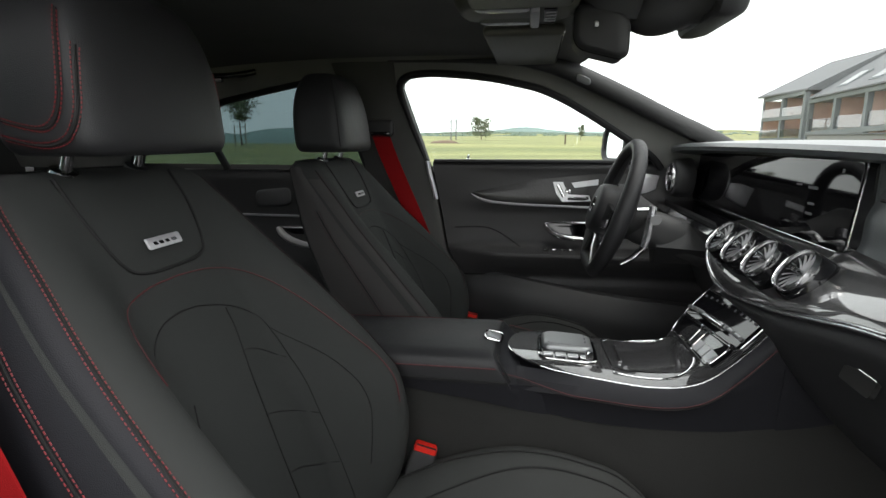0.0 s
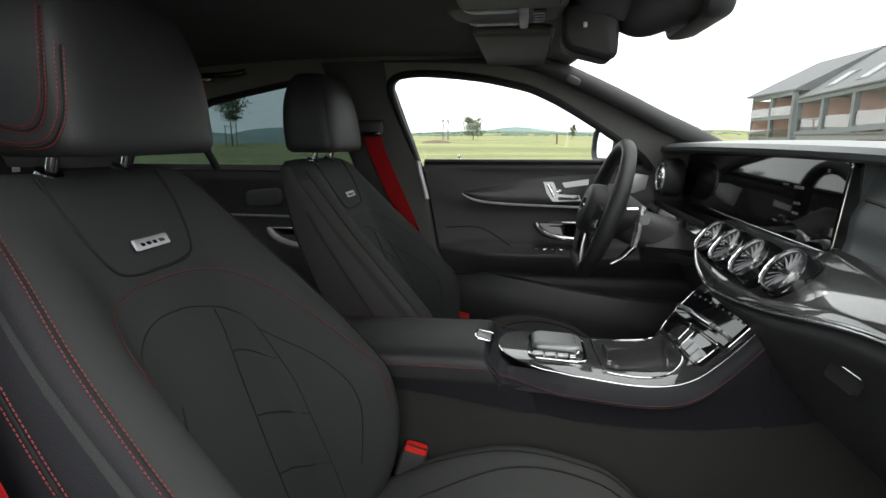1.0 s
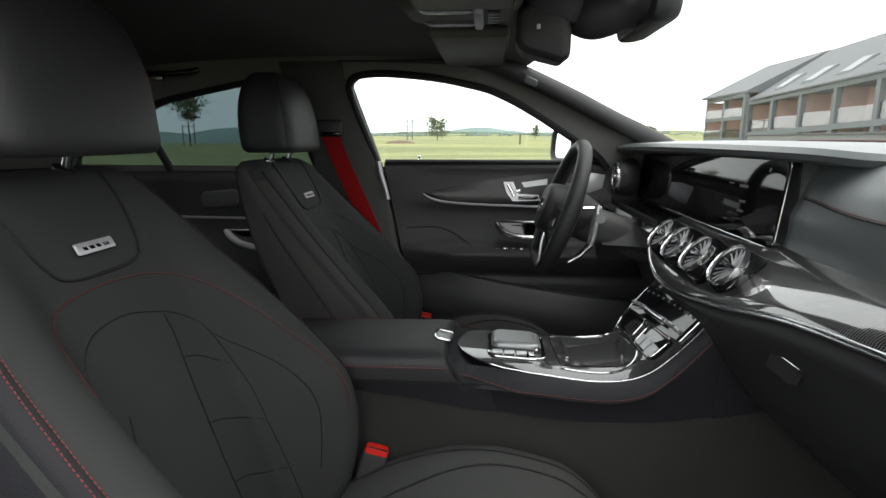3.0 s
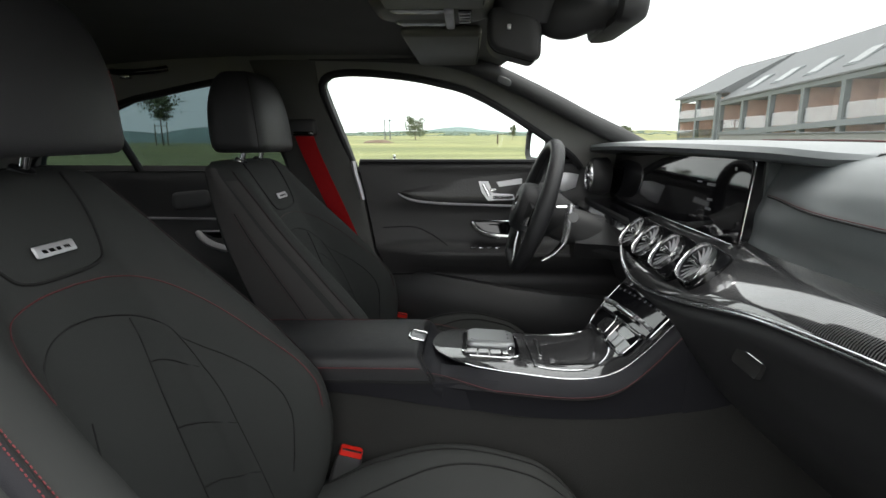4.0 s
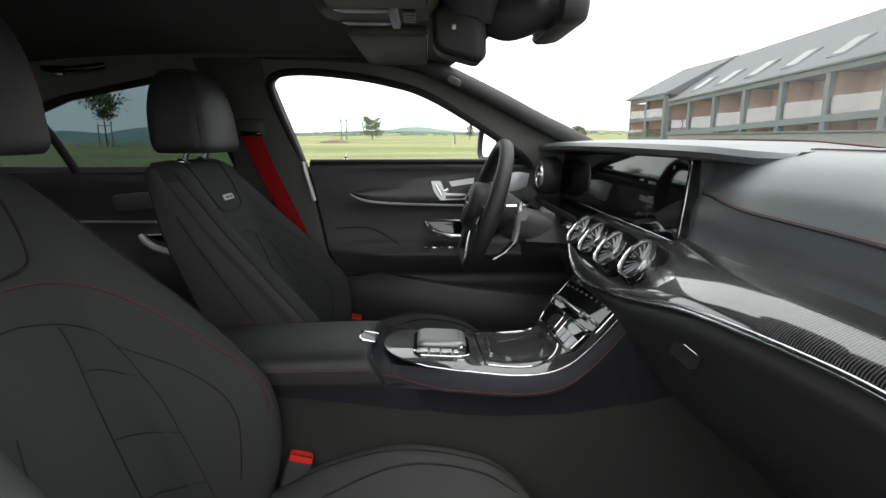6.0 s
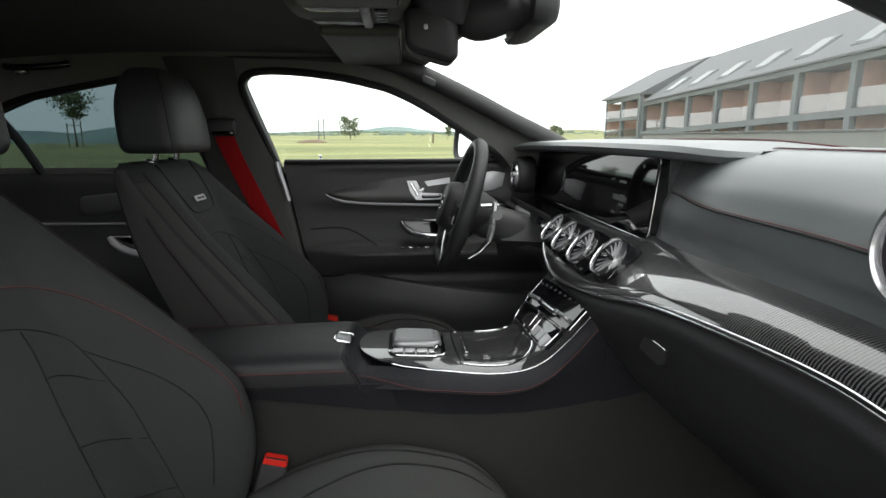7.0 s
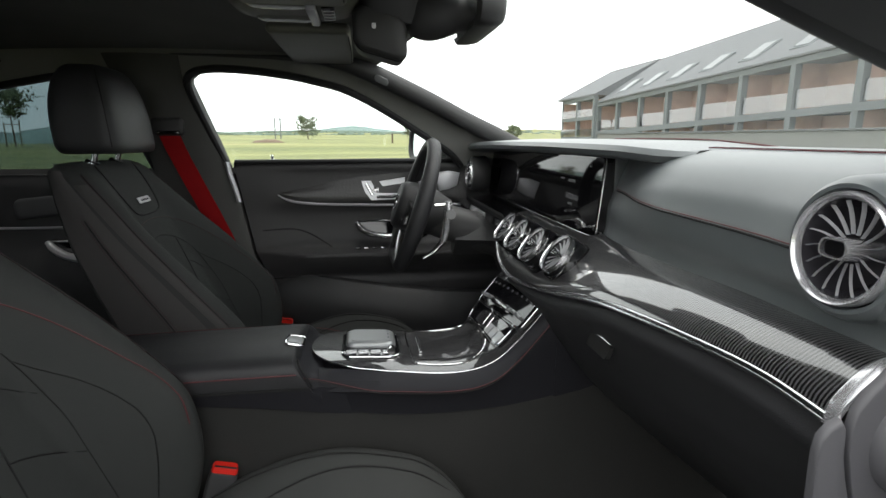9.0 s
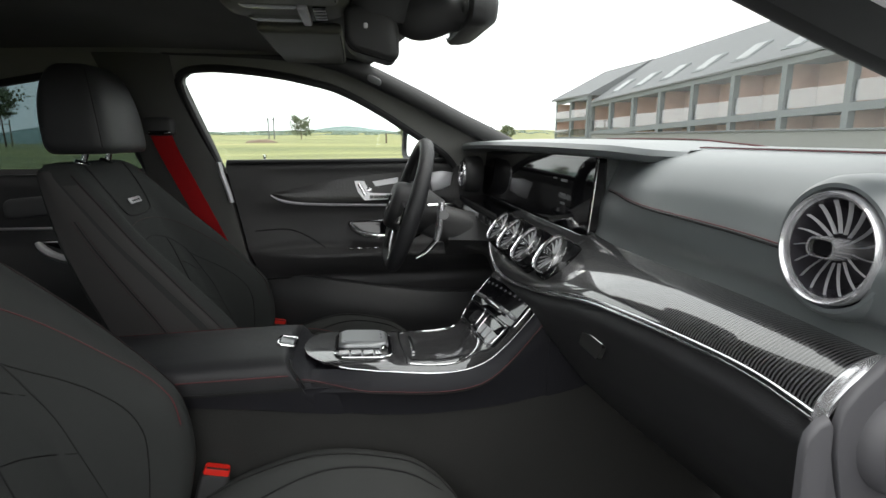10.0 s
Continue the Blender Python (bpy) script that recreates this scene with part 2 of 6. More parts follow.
def dashes(points, length, gap, r, bm=None, seg=5):
    """Stitches: short bars along a line."""
    bm = bm or bmesh.new()
    pts = [Vector(p) for p in points]
    acc = [0]
    for a, b in zip(pts, pts[1:]):
        acc.append(acc[-1] + (b - a).length)

    def at(s):
        for i in range(len(pts) - 1):
            if s <= acc[i + 1]:
                return pts[i].lerp(pts[i + 1], (s - acc[i]) / max(acc[i + 1] - acc[i], 1e-9))
        return pts[-1]
    s = 0.0
    while s + length < acc[-1]:
        tube([at(s), at(s + length)], r, seg, bm=bm)
        s += length + gap
    return bm


def box(size, at=(0, 0, 0), bevel=0.0, m=None, bm=None, seg=2):
    """A box with rounded edges."""
    one = bmesh.new()
    bmesh.ops.create_cube(one, size=1)
    bmesh.ops.scale(one, vec=size, verts=one.verts[:])
    if bevel > 0:
        bmesh.ops.bevel(one, geom=one.edges[:], offset=bevel, segments=seg, affect="EDGES", profile=0.5)
    bmesh.ops.translate(one, vec=at, verts=one.verts[:])
    if m is not None:
        bmesh.ops.transform(one, matrix=m, verts=one.verts[:])
    if bm is None:
        return one
    me = bpy.data.meshes.new("tmp")
    one.to_mesh(me)
    one.free()
    bm.from_mesh(me)
    bpy.data.meshes.remove(me)
    return bm


def lathe(profile, seg=32, m=None, bm=None, a0=0.0, a1=2 * math.pi):
    """Turns (radius, height) pairs about z."""
    bm = bm or bmesh.new()
    full = abs(a1 - a0 - 2 * math.pi) < 1e-6
    cols = []
    for k in range(seg if full else seg + 1):
        a = a0 + (a1 - a0) * k / seg
        col = []
        for r, h in profile:
            p = Vector((r * math.cos(a), r * math.sin(a), h))
            col.append(bm.verts.new(m @ p if m is not None else p))
        cols.append(col)
    for k in range(len(cols) if full else len(cols) - 1):
        a, b = cols[k], cols[(k + 1) % len(cols)]
        for i in range(len(profile) - 1):
            bm.faces.new((a[i], b[i], b[i + 1], a[i + 1]))
    return bm


def rounded(w, h, r, n=5):
    """Outline of a rounded rectangle about 0."""
    out = []
    for cx, cy, a in ((w / 2 - r, h / 2 - r, 0), (-w / 2 + r, h / 2 - r, 90), (-w / 2 + r, -h / 2 + r, 180), (w / 2 - r, -h / 2 + r, 270)):
        for k in range(n + 1):
            t = radians(a + 90 * k / n)
            out.append((cx + r * math.cos(t), cy + r * math.sin(t)))
    return out


def plate(outline, place, thick, holes=(), steps=0):
    """A plate: a 2D outline with holes, mapped by place(u, v, depth)."""
    from mathutils.geometry import tessellate_polygon
    loops = [list(outline), *[list(h) for h in holes]]
    tris = tessellate_polygon([[Vector((u, v, 0)) for u, v in lp] for lp in loops])
    flat = [p for lp in loops for p in lp]
    bm = bmesh.new()
    top = [bm.verts.new(place(u, v, 0.0)) for u, v in flat]
    low = [bm.verts.new(place(u, v, thick)) for u, v in flat]
    for t in tris:
        if len(set(t)) == 3:
            try:
                bm.faces.new([top[i] for i in t])
                bm.faces.new([low[i] for i in reversed(t)])
            except ValueError:
                pass
    k = 0
    for lp in loops:
        n = len(lp)
        for i in range(n):
            a, b = k + i, k + (i + 1) % n
            try:
                bm.faces.new((top[a], top[b], low[b], low[a]))
            except ValueError:
                pass
        k += n
    return bm


def domed(outline, place, height, rings=4, inset=0.3):
    """A cushion-like pad over an outline about its middle, mapped by place(u, v, up)."""
    cu = sum(p[0] for p in outline) / len(outline)
    cv = sum(p[1] for p in outline) / len(outline)
    bm = bmesh.new()
    rows = []
    for k in range(rings + 1):
        t = k / rings
        s = 1 - inset * (1 - math.cos(t * math.pi / 2))
        h = height * math.sin(t * math.pi / 2)
        rows.append([bm.verts.new(place(cu + (u - cu) * s, cv + (v - cv) * s, h)) for u, v in outline])
    m = len(outline)
    for a, b in zip(rows, rows[1:]):
        for i in range(m):
            bm.faces.new((a[i], a[(i + 1) % m], b[(i + 1) % m], b[i]))
    bm.faces.new(rows[-1])
    return bm


def surface(fn, us, vs, bm=None):
    bm = bm or bmesh.new()
    g = [[bm.verts.new(fn(u, v)) for u in us] for v in vs]
    for a, b in zip(g, g[1:]):
        for i in range(len(us) - 1):
            bm.faces.new((a[i], a[i + 1], b[i + 1], b[i]))
    return bm


def span(a, b, n):
    return [a + (b - a) * i / (n - 1) for i in range(n)]


# ---- structure of the cabin ----
def side_y(z):
    """Inner face of the driver's side above the belt line."""
    return 0.716 - 0.42 * (z - 1.022)


FRONT_WINDOW = [(-0.217, 1.018), (-0.242, 1.101), (-0.266, 1.17), (-0.281, 1.222), (-0.276, 1.243), (-0.258, 1.257), (-0.22, 1.264), (-0.168, 1.265), (-0.094, 1.26),
                (-0.02, 1.25), (0.04, 1.237), (0.101, 1.222), (0.164, 1.201), (0.228, 1.174), (0.295, 1.142), (0.36, 1.105), (0.43, 1.06), (0.47, 1.018)]
REAR_WINDOW = [(-0.44, 1.004), (-0.47, 1.12), (-0.49, 1.21), (-0.51, 1.245), (-0.545, 1.252), (-0.607, 1.246), (-0.763, 1.217), (-0.887, 1.191), (-1.02, 1.15), (-1.15, 1.095), (-1.25, 1.04), (-1.28, 0.996)]
ROOF_EDGE = [(-1.75, 1.10), (-1.5, 1.20), (-1.2, 1.268), (-0.9, 1.305), (-0.6, 1.322), (-0.3, 1.327), (0.0, 1.323), (0.12, 1.315), (0.199, 1.298), (0.294, 1.259),
             (0.394, 1.214), (0.5, 1.163), (0.632, 1.104), (0.80, 1.02)]


def side_frame(name, sign, holes, lower, label, rise=0.0, mat=HEADLINER):
    outline = [*[(u, v + rise) for u, v in ROOF_EDGE], *lower]
    bm = plate(outline, lambda u, v, d: Vector((u, sign * (side_y(v) + d), v)), 0.05, holes)
    return tagged(obj(name, bm, mat, False), label, "car pillar trim", kind="structure")


def grow(poly, d):
    """A window outline moved outwards by d."""
    cx, cz = sum(p[0] for p in poly) / len(poly), sum(p[1] for p in poly) / len(poly)
    return [(x + d * math.copysign(min(abs(x - cx) / 0.1, 1), x - cx), z + d * math.copysign(min(abs(z - cz) / 0.05, 1), z - cz)) for x, z in poly]


FRONT_SEAL, REAR_SEAL = grow(FRONT_WINDOW, 0.012), grow(REAR_WINDOW, 0.010)
frame_left = side_frame("pillar_trim_driver_side", 1, (FRONT_SEAL, REAR_SEAL), [(0.80, 0.99), (-1.75, 0.99)], "black fabric pillar and roof rail trim with two window openings")
# the open side: roof rail and windscreen pillar only
open_low = [(u, v - 0.004) for u, v in reversed(ROOF_EDGE)]
frame_right = side_frame("pillar_trim_passenger_side", -1, (), open_low, "black fabric windscreen pillar and roof rail over the open door", 0.06, PLASTIC)


def rail_tube(name, pts, r, mat, parent, label="", flat=1.0):
    return part(name, tube(spline([(u, side_y(v) + dy, v) for u, v, dy in pts], 60), r, 8, flat=flat), mat, parent, label)


# rounded window seals and the rounded windscreen pillar
part("window_seal", tube(spline([(u, side_y(v) - 0.004, v) for u, v in FRONT_SEAL], 90), 0.011, 8), RUBBER, frame_left, "soft black rubber window seal")
part("window_seal", tube(spline([(u, side_y(v) - 0.004, v) for u, v in REAR_SEAL], 70), 0.010, 8), RUBBER, frame_left, "soft black rubber window seal")
pillar = []
for u, v in ROOF_EDGE[5:]:
    k = (u - 0.199) / 0.5
    pillar.append((u - 0.018, side_y(v) - 0.012, v - 0.018))
part("windscreen_pillar_cover", tube(spline(pillar, 40), lambda t: 0.003 + 0.023 * sstep(0.0, 0.45, t), 12), PLASTIC, frame_left, "grained black windscreen pillar cover")
part("windscreen_pillar_cover", tube([(p.x + 0.035, -p.y, p.z + 0.03) for p in spline(pillar, 40)], 0.022, 12), PLASTIC, frame_right)
# airbag badge on the pillar
badge_y = side_y(1.262)
part("airbag_badge", domed(rounded(0.042, 0.02, 0.009), lambda u, v, d: Vector((0.230 + u * 0.9 + v * 0.2, badge_y - 0.046 - d - v * 0.4, 1.250 - u * 0.38 + v * 0.9)), 0.003), PAD_GREY, frame_left, "small grey oval badge")

# rear window divider, rear quarter bar
part("window_divider", tube(spline([(-0.934, side_y(1.0) + 0.012, 0.99), (-0.965, side_y(1.09) + 0.012, 1.09), (-1.0, side_y(1.16) + 0.012, 1.165)], 12), 0.013, 8), RUBBER, frame_left, "thin black window divider bar")

# glass
window_1 = tagged(obj("window_1", plate(FRONT_SEAL, lambda u, v, d: Vector((u, side_y(v) + 0.025 + d, v)), 0.004), GLASS, False), "clear front door window glass", "window", kind="structure")
window_2 = tagged(obj("window_2", plate(REAR_SEAL, lambda u, v, d: Vector((u, side_y(v) + 0.025 + d, v)), 0.004), TINTED, False), "dark tinted rear door window glass", "window", kind="structure")


def screen_point(s, t):
    """Windscreen: s from header to base, t across."""
    y = t * (0.60 + 0.10 * s)
    bow = 1 - t * t
    return Vector((0.205 + 0.60 * s + 0.13 * bow + 0.14 * bow * s, y, 1.302 - 0.275 * s + 0.035 * s * (1 - s) + 0.035 * bow * (1 - s)))


windscreen = tagged(obj("windscreen", surface(screen_point, span(0, 1, 10), span(-1, 1, 17)), GLASS), "clear curved windscreen glass", "windscreen", kind="structure")
windscreen.visible_shadow = window_1.visible_shadow = window_2.visible_shadow = False


def roof_point(u, t):
    u = u + 0.13 * (1 - t * t) * sstep(-0.2, 0.215, u)
    edge = smooth_table(ROOF_EDGE, min(u, 0.2))
    crown = 0.034 * (1 - abs(t) ** 2.5) + 0.02 * (1 - t * t) * sstep(0.1, 0.3, u)
    return Vector((u, t * (side_y(edge) + 0.012), edge - 0.004 + crown))


roof = bmesh.new()
surface(roof_point, span(-1.75, 0.215, 24), span(-1, 1, 21), roof)
surface(lambda u, t: roof_point(u, t) + Vector((0, 0, 0.06)), span(-1.75, 0.215, 24), span(-1, 1, 21), roof)
surface(lambda s, t: roof_point(0.215, t) + Vector((0.003, 0, s)), [0, 0.06], span(-1, 1, 21), roof)
ceiling = tagged(obj("ceiling", roof, HEADLINER), "black fabric headliner", "headliner", kind="structure")

tagged(obj("roof_panel", surface(lambda u, t: roof_point(u, t * 1.01) + Vector((0, 0, 0.066)), span(-1.75, 0.215, 24), span(-1, 1, 21)), CAR_PAINT), "glossy black painted car roof panel", "car roof", kind="structure")

# floor, tunnel, bulkheads
fl = bmesh.new()
box((2.9, 1.5, 0.04), (-0.35, 0.0, 0.20), 0.0, bm=fl)
floor = tagged(obj("floor", fl, CARPET, False), "black carpeted car floor", "floor", kind="structure")
tun = loft([[(x, -w, 0.22), (x, -0.128, h - 0.03), (x, -0.115, h), (x, 0.115, h), (x, 0.128, h - 0.03), (x, w, 0.22)] for x, w, h in ((-1.6, 0.16, 0.66), (-0.1, 0.155, 0.655), (0.22, 0.155, 0.613), (0.4, 0.155, 0.613), (0.6, 0.19, 0.65), (0.75, 0.22, 0.66), (0.97, 0.30, 0.68))])
tunnel = tagged(obj("centre_tunnel", tun, CARPET), "black carpet-covered centre tunnel", "tunnel", kind="structure")
wb = bmesh.new()
box((0.05, 1.5, 1.0), (-1.78, 0, 0.62), bm=wb)
tagged(obj("wall_rear", wb, PILLAR_FABRIC, False), "dark rear cabin wall", "wall", kind="structure")
wf = bmesh.new()
box((0.05, 1.5, 0.80), (0.98, 0, 0.60), bm=wf)
tagged(obj("wall_front", wf, CARPET, False), "dark footwell bulkhead", "wall", kind="structure")


# ---- driver's door ----
def door_y(x, z):
    """Inner surface of the door panel: belt, recessed middle, armrest, pocket."""
    y = smooth_table([(0.2, 0.70), (0.42, 0.70), (0.56, 0.695), (0.64, 0.685), (0.67, 0.690), (0.70, 0.665), (0.73, 0.650), (0.748, 0.655), (0.757, 0.70), (0.79, 0.722), (0.86, 0.728), (0.885, 0.722), (0.90, 0.718), (0.95, 0.724), (0.99, 0.726), (1.01, 0.722), (1.022, 0.735)], z)
    arm = sstep(-0.20, 0.02, x)
    return y * arm + (1 - arm) * smooth_table([(0.2, 0.70), (0.66, 0.695), (0.75, 0.712), (0.88, 0.722), (1.01, 0.722), (1.022, 0.735)], z)


def door_edge(z):
    return -0.215 + lerp([(0.2, 0.20), (0.62, 0.12), (0.75, 0.053), (1.02, 0.0)], z)


driver_door = tagged(thing("door_1", "closed black leather front door panel with chrome strip", "car door"), kind="structure")
zs = span(0.22, 0.60, 8) + span(0.62, 0.80, 34) + span(0.81, 1.022, 26)
bm = surface(lambda t, z: Vector((door_edge(z) + (0.78 - door_edge(z)) * t, door_y(door_edge(z) + (0.78 - door_edge(z)) * t, z), z)), span(0, 1, 44), zs)
surface(lambda t, y: Vector((door_edge(1.022) + (0.78 - door_edge(1.022)) * t, y, 1.022)), span(0, 1, 44), [0.735, 0.80], bm)
surface(lambda z, y: Vector((door_edge(z), door_y(door_edge(z), z) + y, z)), zs, [0, 0.08], bm)
part("door_panel", bm, DOOR_LEATHER, driver_door)


def on_door(x, z, out=0.0):
    return Vector((x, door_y(x, z) - out, z))


# trim: dark wood wedge over a chrome strip
strip = [(-0.088, 0.922), (-0.07, 0.911), (-0.045, 0.902), (-0.01, 0.896), (0.06, 0.891), (0.15, 0.888), (0.28, 0.885), (0.42, 0.884), (0.50, 0.884)]
part("chrome_strip", tube(spline([on_door(x, z, 0.004) for x, z in strip], 60), lambda t: 0.0016 + 0.0025 * min(t * 4, 1), 8), SILVER, driver_door, "slim chrome trim strip")
wood = [(x, z + 0.005) for x, z in strip] + [(0.50, 0.985), (0.40, 0.990), (0.25, 0.983), (0.10, 0.965), (0.0, 0.945)]
bm = surface(lambda x, t: on_door(x, smooth_table([(a, b + 0.005) for a, b in strip], x) * (1 - t) + t * smooth_table([(-0.088, 0.926), (0.0, 0.945), (0.1, 0.965), (0.25, 0.983), (0.4, 0.99), (0.5, 0.985)], x), 0.003 + 0.002 * math.sin(math.pi * t)), span(-0.085, 0.50, 40), span(0, 1, 8))
part("wood_trim", bm, WOOD, driver_door, "dark open-pore wood trim")
# seat adjustment switches
plate_o = [(0.166, 0.962), (0.196, 0.962), (0.214, 0.925), (0.276, 0.922), (0.282, 0.905), (0.196, 0.902), (0.176, 0.928)]
part("seat_switch_panel", plate(plate_o, lambda u, v, d: on_door(u, v, 0.008 - d), 0.007), ALU, driver_door, "satin silver seat switch panel", False)
part("seat_switch", tube([on_door(0.181, 0.954, 0.012), on_door(0.200, 0.918, 0.013)], 0.008, 10, flat=0.7), CHROME, driver_door, "silver seat-back shaped switch")
part("seat_switch", tube([on_door(0.212, 0.913, 0.012), on_door(0.262, 0.913, 0.014), on_door(0.273, 0.917, 0.014)], 0.008, 10, flat=0.7), CHROME, driver_door, "silver seat-cushion shaped switch")
part("seat_switch", domed(rounded(0.02, 0.014, 0.006), lambda u, v, d: on_door(0.212 + u, 0.935 + v, 0.008 + d), 0.006), CHROME, driver_door)
part("memory_switch", plate([(0.222, 0.960), (0.302, 0.972), (0.302, 0.955), (0.232, 0.945)], lambda u, v, d: on_door(u, v, 0.008 - d), 0.006), ALU, driver_door, "silver memory button bar", False)
# inner handle in its recess
part("handle_recess", domed([(0.150, 0.832), (0.30, 0.832), (0.32, 0.81), (0.31, 0.785), (0.24, 0.783), (0.18, 0.80)], lambda u, v, d: on_door(u, v, 0.002 + d * 0.3), 0.004), GLOSS_BLACK, driver_door, "black handle recess")
part("door_handle", tube(spline([on_door(0.148, 0.832, 0.010), on_door(0.158, 0.815, 0.018), on_door(0.180, 0.800, 0.026), on_door(0.22, 0.793, 0.030), on_door(0.265, 0.790, 0.028), on_door(0.30, 0.790, 0.016)], 30), lambda t: 0.008 + 0.004 * math.sin(math.pi * t), 10, flat=0.75), CHROME, driver_door, "polished chrome door handle")
part("handle_bezel", tube(spline([on_door(0.148, 0.834, 0.006), on_door(0.22, 0.836, 0.006), on_door(0.31, 0.834, 0.006)], 20), 0.003, 6), CHROME, driver_door)
for i in range(4):
    part("window_switch", box((0.016, 0.02, 0.006), on_door(0.15 + 0.026 * i, 0.752, -0.01) + Vector((0, 0, 0.004)), 0.002), CHROME if i % 2 else GLOSS_BLACK, driver_door, "small silver window switch" if i % 2 else "")
part("door_pin", lathe([(0.0, 0.022), (0.004, 0.021), (0.005, 0.014), (0.0042, 0.010), (0.008, 0.004), (0.010, 0.0)], 12, Matrix.Translation((-0.102, 0.742, 1.022))), BRIGHT, driver_door, "chrome lock pin")
part("speaker_grille", domed([(0.40, 0.985), (0.44, 0.992), (0.478, 0.985), (0.470, 0.945), (0.44, 0.932), (0.41, 0.928)], lambda u, v, d: on_door(u, v, 0.006 + d), 0.006, 3, 0.1), SILVER, driver_door, "silver speaker grille")
# lower map pocket lip
part("map_pocket", loft([[(x, 0.655 + dy, z + 0.06), (x, 0.63 + dy, z + 0.03), (x, 0.622 + dy, z - 0.02), (x, 0.64 + dy, z - 0.12), (x, 0.72, z - 0.2), (x, 0.72, z + 0.06)] for x, z, dy in ((-0.10, 0.60, 0.05), (0.0, 0.615, 0.02), (0.10, 0.60, 0.0), (0.25, 0.575, -0.01), (0.4, 0.555, -0.01), (0.6, 0.54, 0.0), (0.75, 0.53, 0.0))]), PLASTIC, driver_door, "grained black door pocket")
part("pocket_seam", tube(spline([on_door(-0.12, 0.665, 0.004), on_door(0.0, 0.668, 0.004), on_door(0.09, 0.655, 0.006), on_door(0.16, 0.63, 0.01)], 20), 0.003, 6), SEAM, driver_door)
part("door_seam", tube(spline([on_door(-0.14, 0.812, 0.0), on_door(-0.05, 0.815, 0.0), on_door(0.0, 0.80, 0.0), on_door(0.05, 0.77, 0.0), on_door(0.07, 0.757, 0.0)], 24), 0.0022, 6), SEAM, driver_door)
part("belt_moulding", tube([(-0.21, 0.729, 1.022), (0.2, 0.729, 1.023), (0.55, 0.729, 1.024)], 0.008, 8), RUBBER, driver_door)
# striker-side chrome plate on the door edge
part("latch_plate", loft([[(-0.229 + a, 0.70, z), (-0.228 + a, 0.691, z), (-0.222 + a, 0.687, z), (-0.216 + a, 0.690, z), (-0.215 + a, 0.70, z)] for a, z in ((-0.004, 1.024), (0.002, 0.99), (0.016, 0.94), (0.024, 0.905))]), SILVER, driver_door, "bright metal door edge plate")

# rear door
rear_door = tagged(thing("door_2", "closed black rear door panel with chrome strip", "car door"), kind="structure")
bm = surface(lambda x, z: Vector((x, smooth_table([(0.2, 0.70), (0.66, 0.70), (0.74, 0.715), (0.80, 0.735), (0.90, 0.735), (0.99, 0.73), (1.006, 0.742)], z), z)), span(-1.7, -0.44, 20), span(0.22, 1.006, 30))
part("door_panel", bm, DOOR_LEATHER, rear_door)
part("chrome_strip", tube([(-1.3, 0.732, 0.838), (-0.9, 0.730, 0.835), (-0.50, 0.730, 0.832)], 0.004, 8), SILVER, rear_door, "slim chrome trim strip")
part("switch_pad", domed(rounded(0.13, 0.06, 0.02), lambda u, v, d: Vector((-0.77 + u, 0.731 - d, 0.895 + v + 0.1 * u)), 0.006), DULL_PAD, rear_door, "dull grey trim pad")
part("door_handle", tube(spline([(-0.755, 0.725, 0.792), (-0.735, 0.715, 0.772), (-0.70, 0.708, 0.752), (-0.65, 0.708, 0.738), (-0.61, 0.715, 0.735)], 24), lambda t: 0.010 + 0.006 * math.sin(math.pi * t), 10, flat=0.7), SILVER, rear_door, "bright silver door handle")
part("handle_bezel", tube(spline([(-0.755, 0.728, 0.795), (-0.70, 0.728, 0.797), (-0.61, 0.728, 0.795)], 16), 0.004, 6), CHROME, rear_door)
part("handle_recess", domed(rounded(0.15, 0.05, 0.02), lambda u, v, d: Vector((-0.68 + u, 0.730 - d, 0.772 + v)), 0.004), GLOSS_BLACK, rear_door)

# B-pillar lower trim, with the belt
bp = loft([[(x0, y, z), (x0 + 0.02, y - 0.018, z), ((x0 + x1) / 2, y - 0.028, z), (x1 - 0.015, y - 0.015, z), (x1, y, z), (x1, y + 0.05, z), (x0, y + 0.05, z)] for x0, x1, y, z in
           ((-0.46, -0.10, 0.70, 0.3), (-0.46, -0.125, 0.70, 0.62), (-0.45, -0.17, 0.705, 0.75), (-0.44, -0.20, 0.71, 0.9), (-0.435, -0.222, 0.712, 1.0), (-0.45, -0.245, 0.69, 1.08), (-0.475, -0.275, 0.655, 1.18), (-0.49, -0.295, 0.63, 1.25), (-0.5, -0.30, 0.60, 1.31))])
b_pillar = tagged(obj("trim_b_pillar", bp, PILLAR_FABRIC), "grained black door pillar trim", "car pillar trim", kind="structure")


def belt_strip(name, line, width, label):
    """A flat webbing band: a line of points with its width along x."""
    bm = bmesh.new()
    pts = spline(line, 30)
    loops = []
    for p in pts:
        loops.append([p + Vector((-width / 2, 0.0, 0)), p + Vector((0, -0.0012, 0)), p + Vector((width / 2, 0.0, 0)), p + Vector((width / 2, 0.0025, 0)), p + Vector((-width / 2, 0.0025, 0))])
    loft(loops, bm=bm)
    return bm


